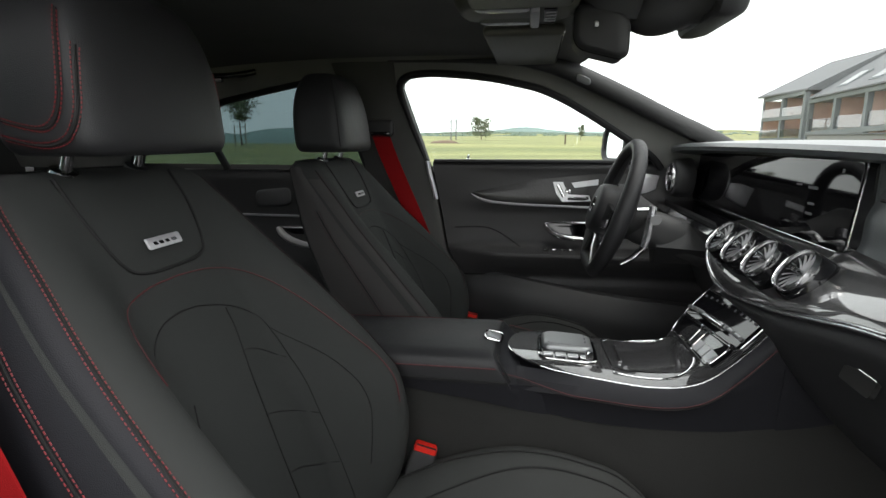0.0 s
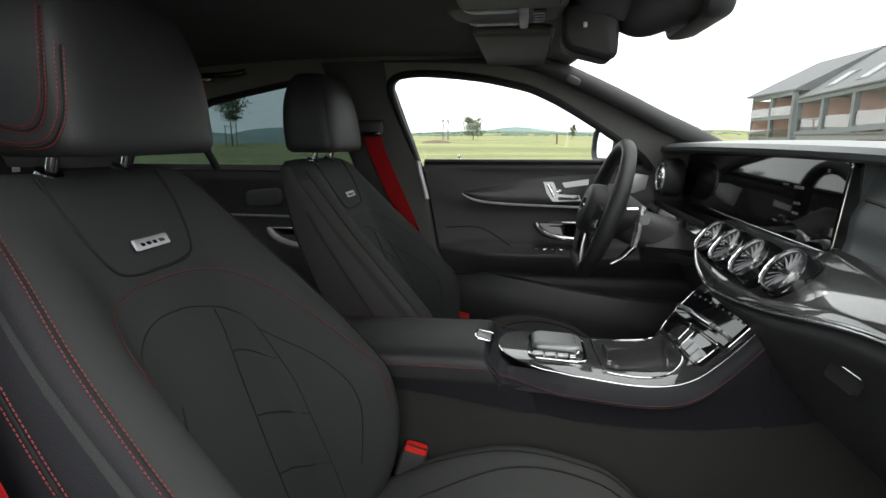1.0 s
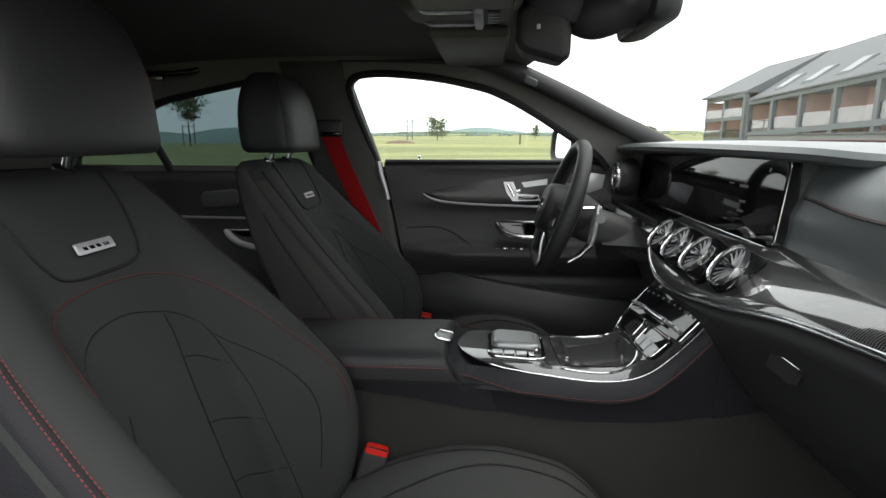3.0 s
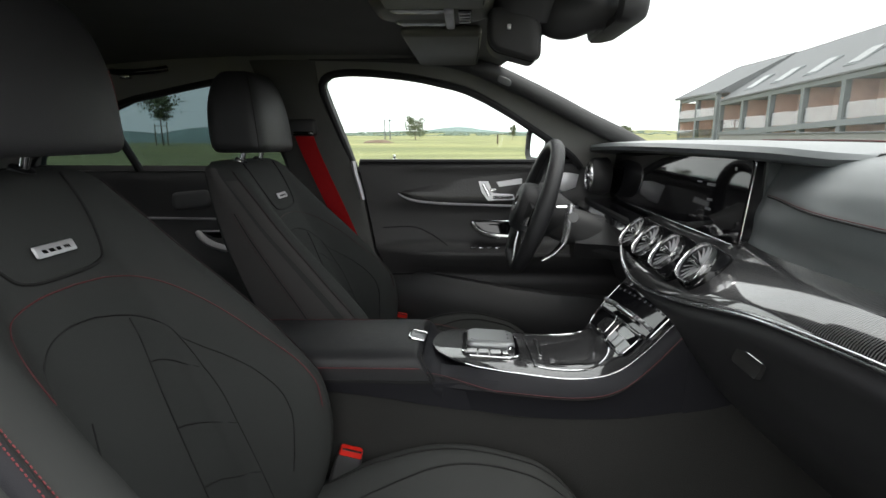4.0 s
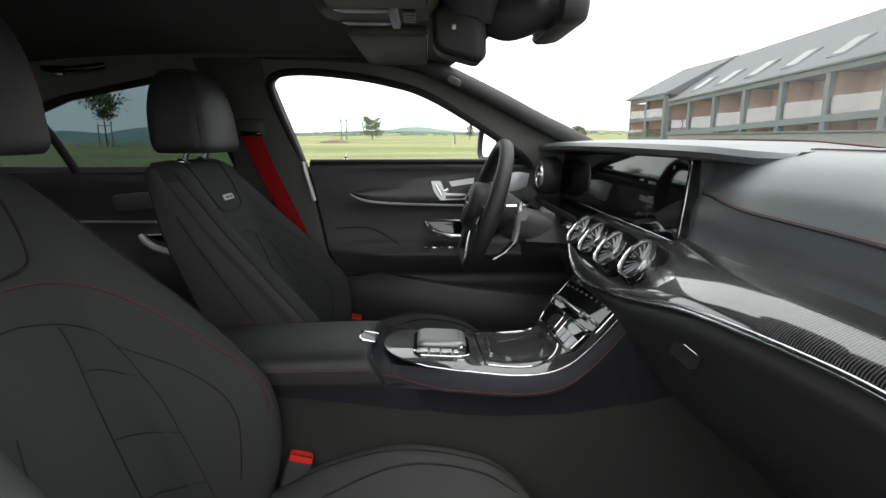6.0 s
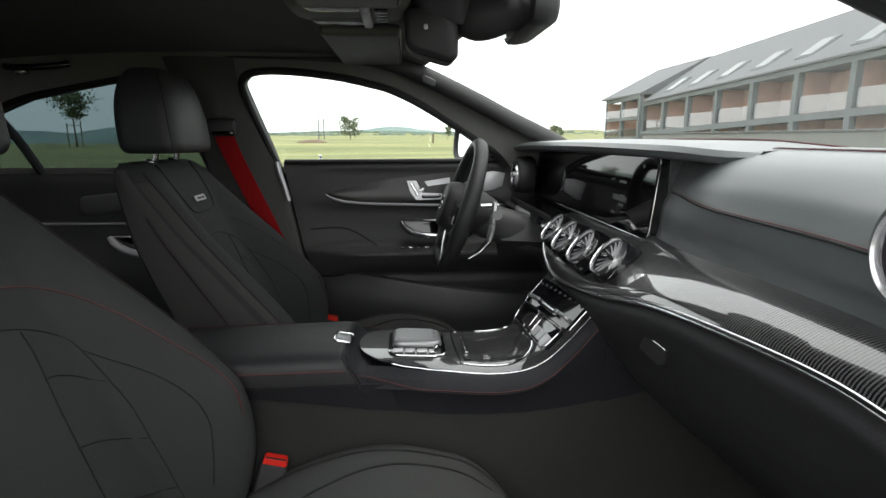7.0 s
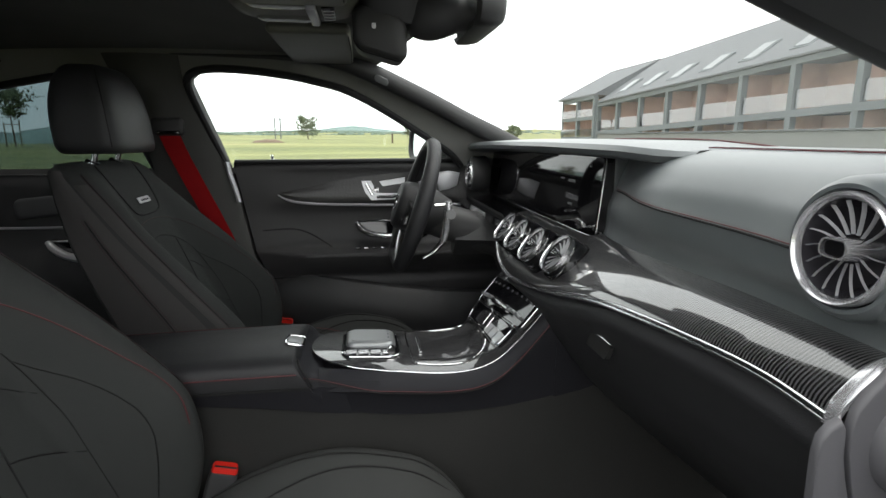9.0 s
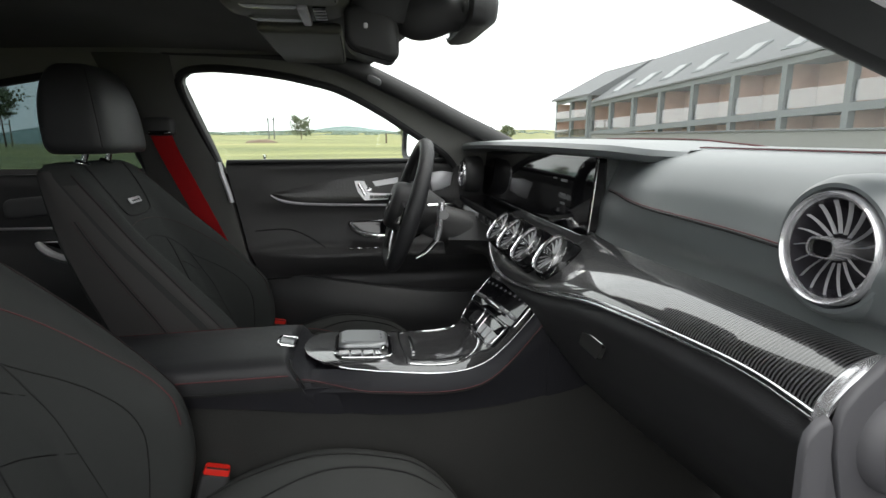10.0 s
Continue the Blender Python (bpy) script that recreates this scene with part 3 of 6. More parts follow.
seat_belt = thing("seat_belt", "bright red seat belt webbing hanging from the pillar", "seat belt", "seat belts")
part("webbing", belt_strip("w", [(-0.366, 0.645, 1.118), (-0.350, 0.655, 1.06), (-0.315, 0.665, 0.97), (-0.268, 0.668, 0.86), (-0.22, 0.665, 0.74), (-0.19, 0.66, 0.62)], 0.056, ""), RED_BELT, seat_belt, "bright red woven webbing")
part("belt_guide", box((0.085, 0.03, 0.05), (-0.362, 0.642, 1.125), 0.012, seg=3), PLASTIC, seat_belt, "black plastic belt guide")
part("guide_slot", box((0.06, 0.008, 0.012), (-0.358, 0.628, 1.108), 0.003), GLOSS_BLACK, seat_belt)
passenger_belt = thing("seat_belt", "bright red seat belt beside the passenger seat", "seat belt", "seat belts")
part("webbing", belt_strip("w", [(-0.48, -0.655, 1.20), (-0.44, -0.655, 1.05), (-0.382, -0.655, 0.90), (-0.343, -0.655, 0.80), (-0.29, -0.655, 0.66), (-0.26, -0.65, 0.5)], 0.052, ""), RED_BELT, passenger_belt, "bright red woven webbing")

# closed rear door and pillar on the passenger side, and the open front door beside the camera
bm = bmesh.new()
box((1.33, 0.05, 0.82), (-1.085, -0.765, 0.60), 0.01, bm=bm)
door_3 = tagged(obj("door_3", bm, DOOR_LEATHER, False), "closed black rear door on the passenger side", "car door", kind="structure")
part("window_glass", plate([(-0.44, 1.01), (-0.49, 1.26), (-1.0, 1.23), (-1.35, 1.10), (-1.40, 1.01)], lambda u, v, d: Vector((u, -side_y(v) - 0.02 - d, v)), 0.004), TINTED, door_3, "dark tinted window glass", False)
tagged(obj("trim_b_pillar", loft([[(x0, -y, z), (x1, -y, z), (x1, -y - 0.05, z), (x0, -y - 0.05, z)] for x0, x1, y, z in ((-0.48, -0.34, 0.73, 0.22), (-0.48, -0.36, 0.735, 0.9), (-0.49, -0.38, 0.715, 1.03), (-0.53, -0.42, 0.61, 1.30))]), PLASTIC), "grained black door pillar beside the passenger seat", "car pillar trim", kind="structure")
dm = Matrix.Translation((0.76, -0.86, 0.0)) @ pose(0, 0, 0, 0, 0, 68)
bm = bmesh.new()
box((1.08, 0.10, 0.78), (-0.54, 0.0, 0.63), 0.02, m=dm, bm=bm)
tagged(obj("door_4", bm, DOOR_LEATHER, False), "wide open black front passenger door", "car door", kind="structure")


# ---- seats ----
CENTRE = [(0.36, -0.135), (0.5, -0.165), (0.6, -0.195), (0.7, -0.235), (0.85, -0.307), (0.95, -0.355), (1.03, -0.402), (1.06, -0.42)]
CREST = [(0.36, -0.15), (0.44, -0.125), (0.5, -0.095), (0.566, -0.079), (0.62, -0.078), (0.67, -0.088), (0.70, -0.102), (0.8, -0.19), (0.9, -0.287), (0.95, -0.332), (1.03, -0.402), (1.06, -0.42)]
REAR = [(0.36, -0.27), (0.5, -0.285), (0.7, -0.335), (0.8, -0.378), (0.89, -0.417), (0.95, -0.438), (1.03, -0.462), (1.06, -0.47)]
HALF = [(0.36, 0.22), (0.5, 0.243), (0.62, 0.253), (0.75, 0.25), (0.85, 0.235), (0.93, 0.212), (1.0, 0.190), (1.035, 0.176), (1.06, 0.165)]
CUP = [(0.36, 0.02), (0.6, 0.035), (1.06, 0.03)]


def back_front(yl, z):
    """Front of the seat back at a place across it and a height."""
    w = smooth_table(HALF, z)
    a = min(abs(yl) / w, 1.0)
    c, b = smooth_table(CENTRE, z), smooth_table(CREST, z)
    x = c + (b - c) * sstep(0.42, 0.80, a)
    roll = max(a - 0.80, 0) / 0.20
    return x - 0.034 * (1 - math.sqrt(max(1 - roll * roll, 0)))


def back_loop(z, shrink=0.0, tuck=0.0):
    w = smooth_table(HALF, z) - shrink
    r = smooth_table(REAR, z) + tuck
    pts = []
    n = 34
    for i in range(n + 1):
        a = -math.cos(math.pi * i / n)
        a = 0.35 * a + 0.65 * (2 * i / n - 1)
        y = a * w
        pts.append(Vector((back_front(a * smooth_table(HALF, z), z) - tuck, y, z)))
    ex = pts[-1].x
    for k in (0.3, 0.6, 0.85):
        pts.append(Vector((ex + (r - ex) * k, w - 0.004 + 0.006 * math.sin(k * math.pi), z)))
    for k in span(0.93, -0.93, 9):
        pts.append(Vector((r - 0.045 * (1 - k * k), w * k, z)))
    for k in (0.85, 0.6, 0.3):
        pts.append(Vector((ex + (r - ex) * k, -w + 0.004 - 0.006 * math.sin(k * math.pi), z)))
    return pts


def seam_line(points, n=40, out=0.0006):
    """A line on the seat front through (across, height) pairs."""
    return [Vector((back_front(p.x, p.y) + out, p.x, p.y)) for p in spline([(a, b, 0) for a, b in points], n)]


def side_x(z, k):
    """A place on the seat flank: k = 0 at the front edge, 1 at the rear."""
    ex = back_front(smooth_table(HALF, z), z)
    return ex + (smooth_table(REAR, z) - ex) * k


def seam_at(z):
    """Share of the half width at which the stitched bolster seam runs."""
    return 0.928 + 0.034 * sstep(0.98, 0.74, z)


def make_seat(name, label, thread, piping, flank_mat, padded, hx):
    seat = thing(name, label, "car seat", "front seats")
    secs = [back_loop(z) for z in span(0.36, 1.018, 46)]
    for k in (0.35, 0.65, 0.85, 0.97, 1.0):
        z = 1.018 + 0.022 * math.sin(k * math.pi / 2)
        secs.append(back_loop(z, 0.03 * (1 - math.cos(k * math.pi / 2)), 0.024 * (1 - math.cos(k * math.pi / 2))))
    back = part("backrest", loft(secs), MICRO, seat, "black microfibre backrest with leather bolsters")
    # leather shoulder and flank skins lie a little proud of the microfibre
    for s in (1, -1):
        def flank(k, z, s=s):
            return Vector((side_x(z, k), s * (smooth_table(HALF, z) - 0.002 + 0.007 * math.sin(math.pi * min(k * 1.1, 1))), z))
        part("side_panel", surface(flank, span(0.03, 0.95, 8), span(0.40, 1.028, 32)), flank_mat, back, "smooth leather flank")
        seam1 = [Vector((back_front(s * seam_at(z) * smooth_table(HALF, z), z) + 0.0006, s * (seam_at(z) * smooth_table(HALF, z) + 0.0006), z)) for z in span(0.45, 1.02, 60)]
        part("seam", tube(seam1, 0.0016, 6), SEAM, back)
        for off in (-0.010, 0.010):
            row = [Vector((back_front(s * (seam_at(z) + off) * smooth_table(HALF, z), z) + 0.0012, s * ((seam_at(z) + off) * smooth_table(HALF, z) + 0.0012), z)) for z in span(0.45, 1.02, 60)]
            part("stitching", dashes(row, 0.0032, 0.0024, 0.0007), thread if s < 0 else DARK_THREAD, back, "red contrast stitching")
        def edge_skin(a, z, s=s):
            w = smooth_table(HALF, z)
            return Vector((back_front(s * a * w, z) + 0.0007, s * (a * w + 0.0007), z))
        part("bolster_edge", surface(lambda k, z: edge_skin(seam_at(z) + 0.004 + (0.996 - seam_at(z)) * k, z), [0, 0.2, 0.4, 0.6, 0.8, 0.93, 1.0], span(0.42, 1.0, 40)), flank_mat, back, "smooth leather bolster edge")
        seam2 = [flank(0.42, z) + Vector((0, s * 0.001, 0)) for z in span(0.45, 0.93, 44)]
        part("seam", tube(seam2, 0.0014, 6), SEAM, back)
        for off in (-0.006, 0.006):
            part("stitching", dashes([p + Vector((off, 0, 0)) for p in seam2], 0.0035, 0.002, 0.0008), thread, back)
        # bolster seams on the front
        crest = [(0.0, 0.905), (0.064, 0.899), (0.122, 0.881), (0.157, 0.839), (0.183, 0.768), (0.196, 0.717), (0.191, 0.65)]
        if s < 0:
            crest = [(0.0, 0.905), (-0.058, 0.903), (-0.106, 0.891), (-0.145, 0.866), (-0.165, 0.835)]
        part("piping", tube(seam_line(crest, 60, 0.0003), 0.0010, 6), piping, back, "dark red stitched piping")
        if s > 0:
            arch = [(0.0, 0.864), (0.042, 0.853), (0.079, 0.838), (0.110, 0.815), (0.119, 0.785), (0.123, 0.749), (0.126, 0.711), (0.126, 0.646), (0.128, 0.559), (0.131, 0.50)]
        else:
            arch = [(0.0, 0.864), (-0.040, 0.865), (-0.075, 0.857), (-0.100, 0.838), (-0.113, 0.81)]
        part("seam", tube(seam_line(arch, 60), 0.0012, 6), SEAM, back)
        part("seam", tube(seam_line([(s * 0.118, 0.795), (s * 0.147, 0.751), (s * 0.160, 0.71), (s * 0.164, 0.661), (s * 0.160, 0.613), (s * 0.153, 0.556)], 40), 0.0011, 6), SEAM, back)
        if s > 0:
            part("seam", tube(seam_line([(0.054, 0.845), (0.052, 0.818), (0.044, 0.788), (0.033, 0.748), (0.023, 0.699), (0.016, 0.65), (0.013, 0.59), (0.012, 0.48)], 40), 0.0012, 6), SEAM, back)
            for cross in ([(0.043, 0.787), (0.060, 0.784), (0.085, 0.772), (0.119, 0.748)], [(0.022, 0.704), (0.056, 0.692), (0.093, 0.674), (0.125, 0.655)], [(0.015, 0.622), (0.050, 0.610), (0.090, 0.588), (0.126, 0.572)]):
                part("seam", tube(seam_line(cross, 16), 0.0012, 6), SEAM, back)
        else:
            for z in (0.77, 0.66):
                part("seam", tube(seam_line([(-0.085, z), (-0.098, z - 0.03), (-0.104, z - 0.055)], 16), 0.0012, 6), SEAM, back)
    # badge shield under the headrest
    shield = [(-0.098, 1.035), (-0.094, 0.985), (-0.078, 0.935), (-0.055, 0.920), (0.0, 0.917), (0.055, 0.920), (0.078, 0.935), (0.094, 0.985), (0.098, 1.035)]
    part("seam", tube(seam_line(shield, 60), 0.0024, 6), SEAM, back)
    slope = 0.5

    def on_badge(u, v, d):
        return Vector((back_front(0, 0.947) + 0.0035 + d - slope * v * 0.9, u, 0.950 + v * 0.9))
    badge = part("badge", domed(rounded(0.064, 0.0145, 0.002), on_badge, 0.003, 3, 0.06), SILVER, seat, "small brushed silver badge")
    for i, (u, w) in enumerate(((-0.020, 0.0018), (-0.0165, 0.0018), (-0.013, 0.0018), (-0.003, 0.0065), (0.008, 0.0075), (0.019, 0.0065))):
        part("badge_mark", plate([(u - w / 2 - 0.001, -0.0022), (u + w / 2 - 0.001, -0.0022), (u + w / 2 + 0.001, 0.0022), (u - w / 2 + 0.001, 0.0022)], lambda a, b, d: on_badge(-a, b, 0.0036 - d), 0.0006), GLOSS_BLACK, badge, "", False)

    # headrest

    def head_dims(z):
        t = (z - 1.060) / 0.190
        up = math.sqrt(max(1 - max((t - 0.22) / 0.78, 0) ** (2.7 if padded else 2.1), 0.0))
        low = math.sqrt(max(1 - max((0.12 - t) / 0.12, 0) ** 2, 0.0))
        w = (0.064 + 0.066 * up) * (0.88 + 0.12 * low)
        d = (0.026 + 0.043 * up) * (0.84 + 0.16 * low)
        return w, d, hx - 0.018 * (t - 0.5)

    def head_loop(z):
        w, d, cx = head_dims(z)
        out = []
        for k in range(48):
            a = 2 * math.pi * k / 48
            ca, sa = math.cos(a), math.sin(a)
            q = 8.0 if ca > 0 else 4.0
            px = d * math.copysign(abs(ca) ** (2 / q), ca)
            py = w * math.copysign(abs(sa) ** (2 / q), sa)
            px -= 0.012 * (py / 0.127) ** 2
            out.append(Vector((cx + px, py, z)))
        return out
    zs_h = [1.060 + 0.1895 * (0.5 - 0.5 * math.cos(math.pi * k / 28)) for k in range(29)]
    head = part("headrest", loft([head_loop(z) for z in zs_h]), LEATHER, seat, "rounded black leather headrest with red stitching")
    for s in (1, -1):
        cover = []
        for k in range(41):
            a = math.pi * k / 40
            cover.append((math.cos(a), math.sin(a)))

        def on_side(u, v, out=0.0):
            w, d, cx = head_dims(v)
            q = 8.0 if u > cx else 4.0
            py = w
            for _ in range(8):
                px = min(max((u - cx + 0.012 * (py / 0.127) ** 2) / d, -0.985), 0.985)
                py = w * (1 - abs(px) ** q) ** (1 / q)
            return Vector((cx + px * d - 0.012 * (py / 0.127) ** 2, s * (py + out), v))
        # a side pad bounded by a rounded double seam
        inner = [(-0.356, 1.206), (-0.352, 1.185), (-0.349, 1.157), (-0.350, 1.122), (-0.358, 1.098), (-0.373, 1.088), (-0.395, 1.090), (-0.425, 1.097)]
        outer = [(-0.336, 1.170), (-0.334, 1.138), (-0.334, 1.110), (-0.339, 1.090), (-0.351, 1.076), (-0.38, 1.071), (-0.425, 1.079)]
        for line in (inner, outer) if padded else ():
            path = [on_side(p.x, p.y, 0.0008) for p in spline([(a, b, 0) for a, b in line], 50)]
            part("seam", tube(path, 0.0016, 6), SEAM, head)
            for off in ((-0.0030, 0.0030), (0.0026, -0.0026)):
                part("stitching", dashes([on_side(p.x + off[0], p.z + off[1], 0.0012) for p in path], 0.003, 0.0018, 0.0007), thread, head)
        crease = []
        for z in span(1.075, 1.238, 36):
            w, d, cx = head_dims(z)
            crease.append(on_side(cx + 0.93 * d - 0.012 * (w / 0.127) ** 2, z, 0.0004))
        if not padded:
            part("seam", tube(crease, 0.0010, 6), SEAM, head)
    for s in (1, -1):
        part("headrest_post", tube([(-0.436, s * 0.06, 1.00), (-0.412, s * 0.06, 1.075)], 0.0065, 12), BRIGHT, seat, "chrome headrest post")
        part("post_sleeve", lathe([(0.016, 0.0), (0.015, 0.006), (0.008, 0.008)], 14, Matrix.Translation((-0.427, s * 0.06, 1.036)) @ pose(0, 0, 0, 0, 25, 0)), RUBBER if s > 0 else CHROME, seat)
    # cushion

    def cushion_top(x, yl):
        a = min(abs(yl) / 0.262, 1)
        base = smooth_table([(-0.22, 0.44), (-0.12, 0.455), (0.0, 0.485), (0.12, 0.505), (0.25, 0.505), (0.30, 0.490), (0.36, 0.455), (0.39, 0.40)], x)
        bol = smooth_table([(-0.22, 0.02), (-0.12, 0.03), (0.0, 0.058), (0.12, 0.066), (0.25, 0.044), (0.30, 0.03), (0.36, 0.008), (0.39, 0.0)], x)
        roll = max(a - 0.80, 0) / 0.2
        return base + bol * sstep(0.45, 0.8, a) - 0.07 * (1 - math.sqrt(max(1 - roll * roll, 0)))

    def plan_half(x):
        return 0.262 * (1 - 0.5 * sstep(0.27, 0.40, x) ** 2)
    secs = []
    for x in span(-0.24, 0.385, 34):
        k = plan_half(x) / 0.262
        row = [Vector((x, a * plan_half(x), cushion_top(x, a * 0.262))) for a in span(-1, 1, 31)]
        row += [Vector((x, plan_half(x) + 0.004, 0.40)), Vector((x - 0.02 * (x > 0.3), plan_half(x) - 0.01, 0.30)), Vector((x - 0.02 * (x > 0.3), -plan_half(x) + 0.01, 0.30)), Vector((x, -plan_half(x) - 0.004, 0.40))]
        secs.append(row)
    cush = part("cushion", loft(secs), MICRO, seat, "black microfibre seat cushion with raised bolsters")
    for s in (1, -1):
        part("piping", tube([Vector((x, s * 0.205 * plan_half(x) / 0.262, cushion_top(x, s * 0.205) + 0.0006)) for x in span(-0.2, 0.375, 40)], 0.0014, 6), SEAM, cush)
        part("seam", tube([Vector((x, s * 0.135, cushion_top(x, s * 0.135) + 0.0004)) for x in span(-0.2, 0.33, 40)], 0.002, 6), SEAM, cush)
        part("seam", tube([Vector((x, s * (0.165 + 0.02 * math.sin(x * 8)), cushion_top(x, s * (0.165 + 0.02 * math.sin(x * 8))) + 0.0004)) for x in span(-0.05, 0.33, 40)], 0.0018, 6), SEAM, cush)
    for x in (0.0, 0.11, 0.22):
        part("seam", tube([Vector((x + 0.02 * (1 - (y / 0.13) ** 2), y, cushion_top(x, y) + 0.0004)) for y in span(-0.135, 0.135, 20)], 0.0018, 6), SEAM, cush)
    base = bmesh.new()
    box((0.5, 0.44, 0.10), (0.06, 0, 0.265), 0.02, bm=base)
    part("seat_base", base, PLASTIC, seat, "black plastic seat base")
    return seat


driver_seat = make_seat("sports_seat", "black sports seat with dark red seams before the steering wheel", DARK_THREAD, DARK_THREAD, LIT_FLANK, False, -0.414)
driver_seat.matrix_basis = pose(0.0, 0.385, 0.0)
passenger_seat = make_seat("sports_seat", "black sports seat with red stitched flank by the open door", RED_THREAD, DIM_RED, LEATHER_SIDE, True, -0.384)
passenger_seat.matrix_basis = pose(-0.016, -0.38, 0.014)


def make_buckle(label):
    b = thing("belt_buckle", label, "belt buckle", "belt buckles")
    part("buckle_body", loft([[(x * s, y * s, z) for x, y in rounded(0.046, 0.024, 0.008)] for z, s in ((-0.10, 0.75), (-0.06, 0.95), (-0.02, 1.0), (-0.004, 0.98), (0.0, 0.93))]), PLASTIC, b, "black plastic buckle body")
    part("release_button", loft([[(x * s, y * s, z) for x, y in rounded(0.041, 0.019, 0.005)] for z, s in ((0.0, 1.0), (0.008, 0.98), (0.011, 0.9))]), RED_PLASTIC, b, "bright red release button")
    part("tongue_slot", box((0.034, 0.0035, 0.001), (0, -0.0075, 0.0112), 0.0), BRIGHT, b, "thin metal tongue slot")
    part("stalk", tube([(0, 0, -0.09), (-0.01, 0, -0.16), (-0.03, 0, -0.24)], 0.011, 8), PLASTIC, b)
    return b


buckle = make_buckle("black seat belt buckle with bright red button")
buckle.matrix_basis = pose(-0.069, -0.155, 0.557, 0, 18, 8)
copy_thing(buckle, pose(-0.075, 0.635, 0.54, 0, 10, 0))


# ---- dashboard ----
dash = thing("dashboard", "black leather dashboard with carbon trim and chrome strip", "dashboard")
# front edge of the trim (where the chrome strip runs), as tables over y
EDGE_X = [(-0.72, 0.468), (-0.70, 0.475), (-0.55, 0.472), (-0.36, 0.465), (-0.16, 0.463), (0.0, 0.462), (0.10, 0.464), (0.20, 0.475), (0.27, 0.50)]
EDGE_Z = [(-0.72, 0.911), (-0.70, 0.911), (-0.65, 0.914), (-0.59, 0.912), (-0.47, 0.902), (-0.36, 0.889), (-0.16, 0.847), (0.0, 0.823), (0.06, 0.820), (0.12, 0.825), (0.20, 0.848), (0.27, 0.885)]
TOP_X = [(-0.735, 0.515), (-0.66, 0.530), (-0.42, 0.542), (-0.27, 0.552), (-0.15, 0.574), (-0.1, 0.585), (0.27, 0.592)]
TOP_Z = [(-0.735, 0.946), (-0.66, 0.941), (-0.53, 0.940), (-0.415, 0.936), (-0.25, 0.929), (-0.15, 0.925), (0.1, 0.918), (0.27, 0.915)]


def trim_point(t, y, out=0.0):
    """The carbon trim from its front edge (t = 0) to the leather (t = 1)."""
    ex, ez, tx, tz = smooth_table(EDGE_X, y), smooth_table(EDGE_Z, y), smooth_table(TOP_X, y), smooth_table(TOP_Z, y)
    x = ex + (tx - ex) * t
    belly = math.sin(math.pi * t) * (0.008 + 0.002 * sstep(-0.30, -0.10, y))
    lip = 0.006 * (1 - math.exp(-t * 30))
    return Vector((x, y, ez + (tz - ez) * t + belly + lip + out))


bm = surface(trim_point, span(0, 1, 22), span(-0.706, 0.27, 90))
carbon = part("carbon_trim", bm, CARBON, dash, "glossy woven carbon-fibre trim")
part("chrome_strip", tube([trim_point(0, y) + Vector((-0.002, 0, -0.0035)) for y in span(-0.705, 0.27, 90)], 0.0021, 10), CHROME, dash, "slim double chrome strip")
part("chrome_strip", tube([trim_point(0, y) + Vector((-0.001, 0, 0.0006)) for y in span(-0.705, 0.27, 90)], 0.0021, 8), CHROME, dash)
cap_t = span(0, 1, 24)
part("trim_end_cap", loft([[trim_point(t, -0.706) + Vector(q) for q in ((0, 0.003, 0.0008), (0, 0.0, 0.0022), (-0.001, -0.004, 0.0012), (-0.002, -0.008, -0.002), (-0.002, -0.009, -0.006), (0, 0.002, -0.006))] for t in cap_t]), VENT_SATIN, dash, "broad satin chrome trim end cap")


def upper_point(t, y):
    """Leather from the trim over the brow to the windscreen."""
    tx, tz = smooth_table(TOP_X, y), smooth_table(TOP_Z, y)
    pod = 0.010 * math.exp(-((y + 0.65) / 0.08) ** 2) - 0.030 * sstep(-0.40, -0.15, y)
    prof = [(0.0, tx, tz - 0.002), (0.08, tx - 0.003 - min(pod, 0) * 0.3, tz + 0.02), (0.20, tx - 0.010 - pod * 0.6, 0.978), (0.30, tx - 0.012 - pod, 1.005), (0.34, tx - 0.010 - pod, 1.014), (0.45, tx + 0.002 - pod, 1.040), (0.55, tx + 0.028 - pod * 0.6, 1.066), (0.66, tx + 0.075, 1.080), (0.8, tx + 0.16, 1.083), (0.9, tx + 0.26, 1.076), (1.0, tx + 0.44, 1.055)]
    x, z = smooth_table([(a, b) for a, b, c in prof], t), smooth_table([(a, c) for a, b, c in prof], t)
    return Vector((x + 0.07 * (1 - sstep(0.028, 0.038, math.hypot(y + 0.666, z - 1.0167))), y, z))


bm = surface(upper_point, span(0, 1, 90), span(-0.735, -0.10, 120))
part("upper_pad", bm, SHEEN_DASH_LEATHER, dash, "soft black leather upper dash, greyed by painted sky sheen, with red seam")
seam = [upper_point(0.305, y) + Vector((-0.0008, 0, 0)) for y in span(-0.622, -0.135, 50)]
part("seam", tube(seam, 0.0012, 6), SEAM, dash)
part("stitching", tube([p + Vector((-0.0004, 0, 0.0030)) for p in seam], 0.0006, 5), DIM_RED, dash, "dark red stitched seam")
top_seam = [upper_point(0.665, y) + Vector((0, 0, 0.0012)) for y in span(-0.73, -0.33, 30)]
part("seam", tube([p + Vector((0.006, 0, 0.0)) for p in top_seam], 0.0013, 6), SEAM, dash)
part("stitching", tube(top_seam, 0.0008, 5), DIM_RED, dash)

# rear part behind the screen and the brow over it
bm = bmesh.new()
loft([[(0.60, y, 0.88), (0.60, y, 1.060), (0.64, y, 1.075), (0.72, y, 1.082), (0.82, y, 1.076), (1.02, y, 1.055), (1.02, y, 0.85)] for y in span(-0.12, 0.735, 12)], bm=bm)
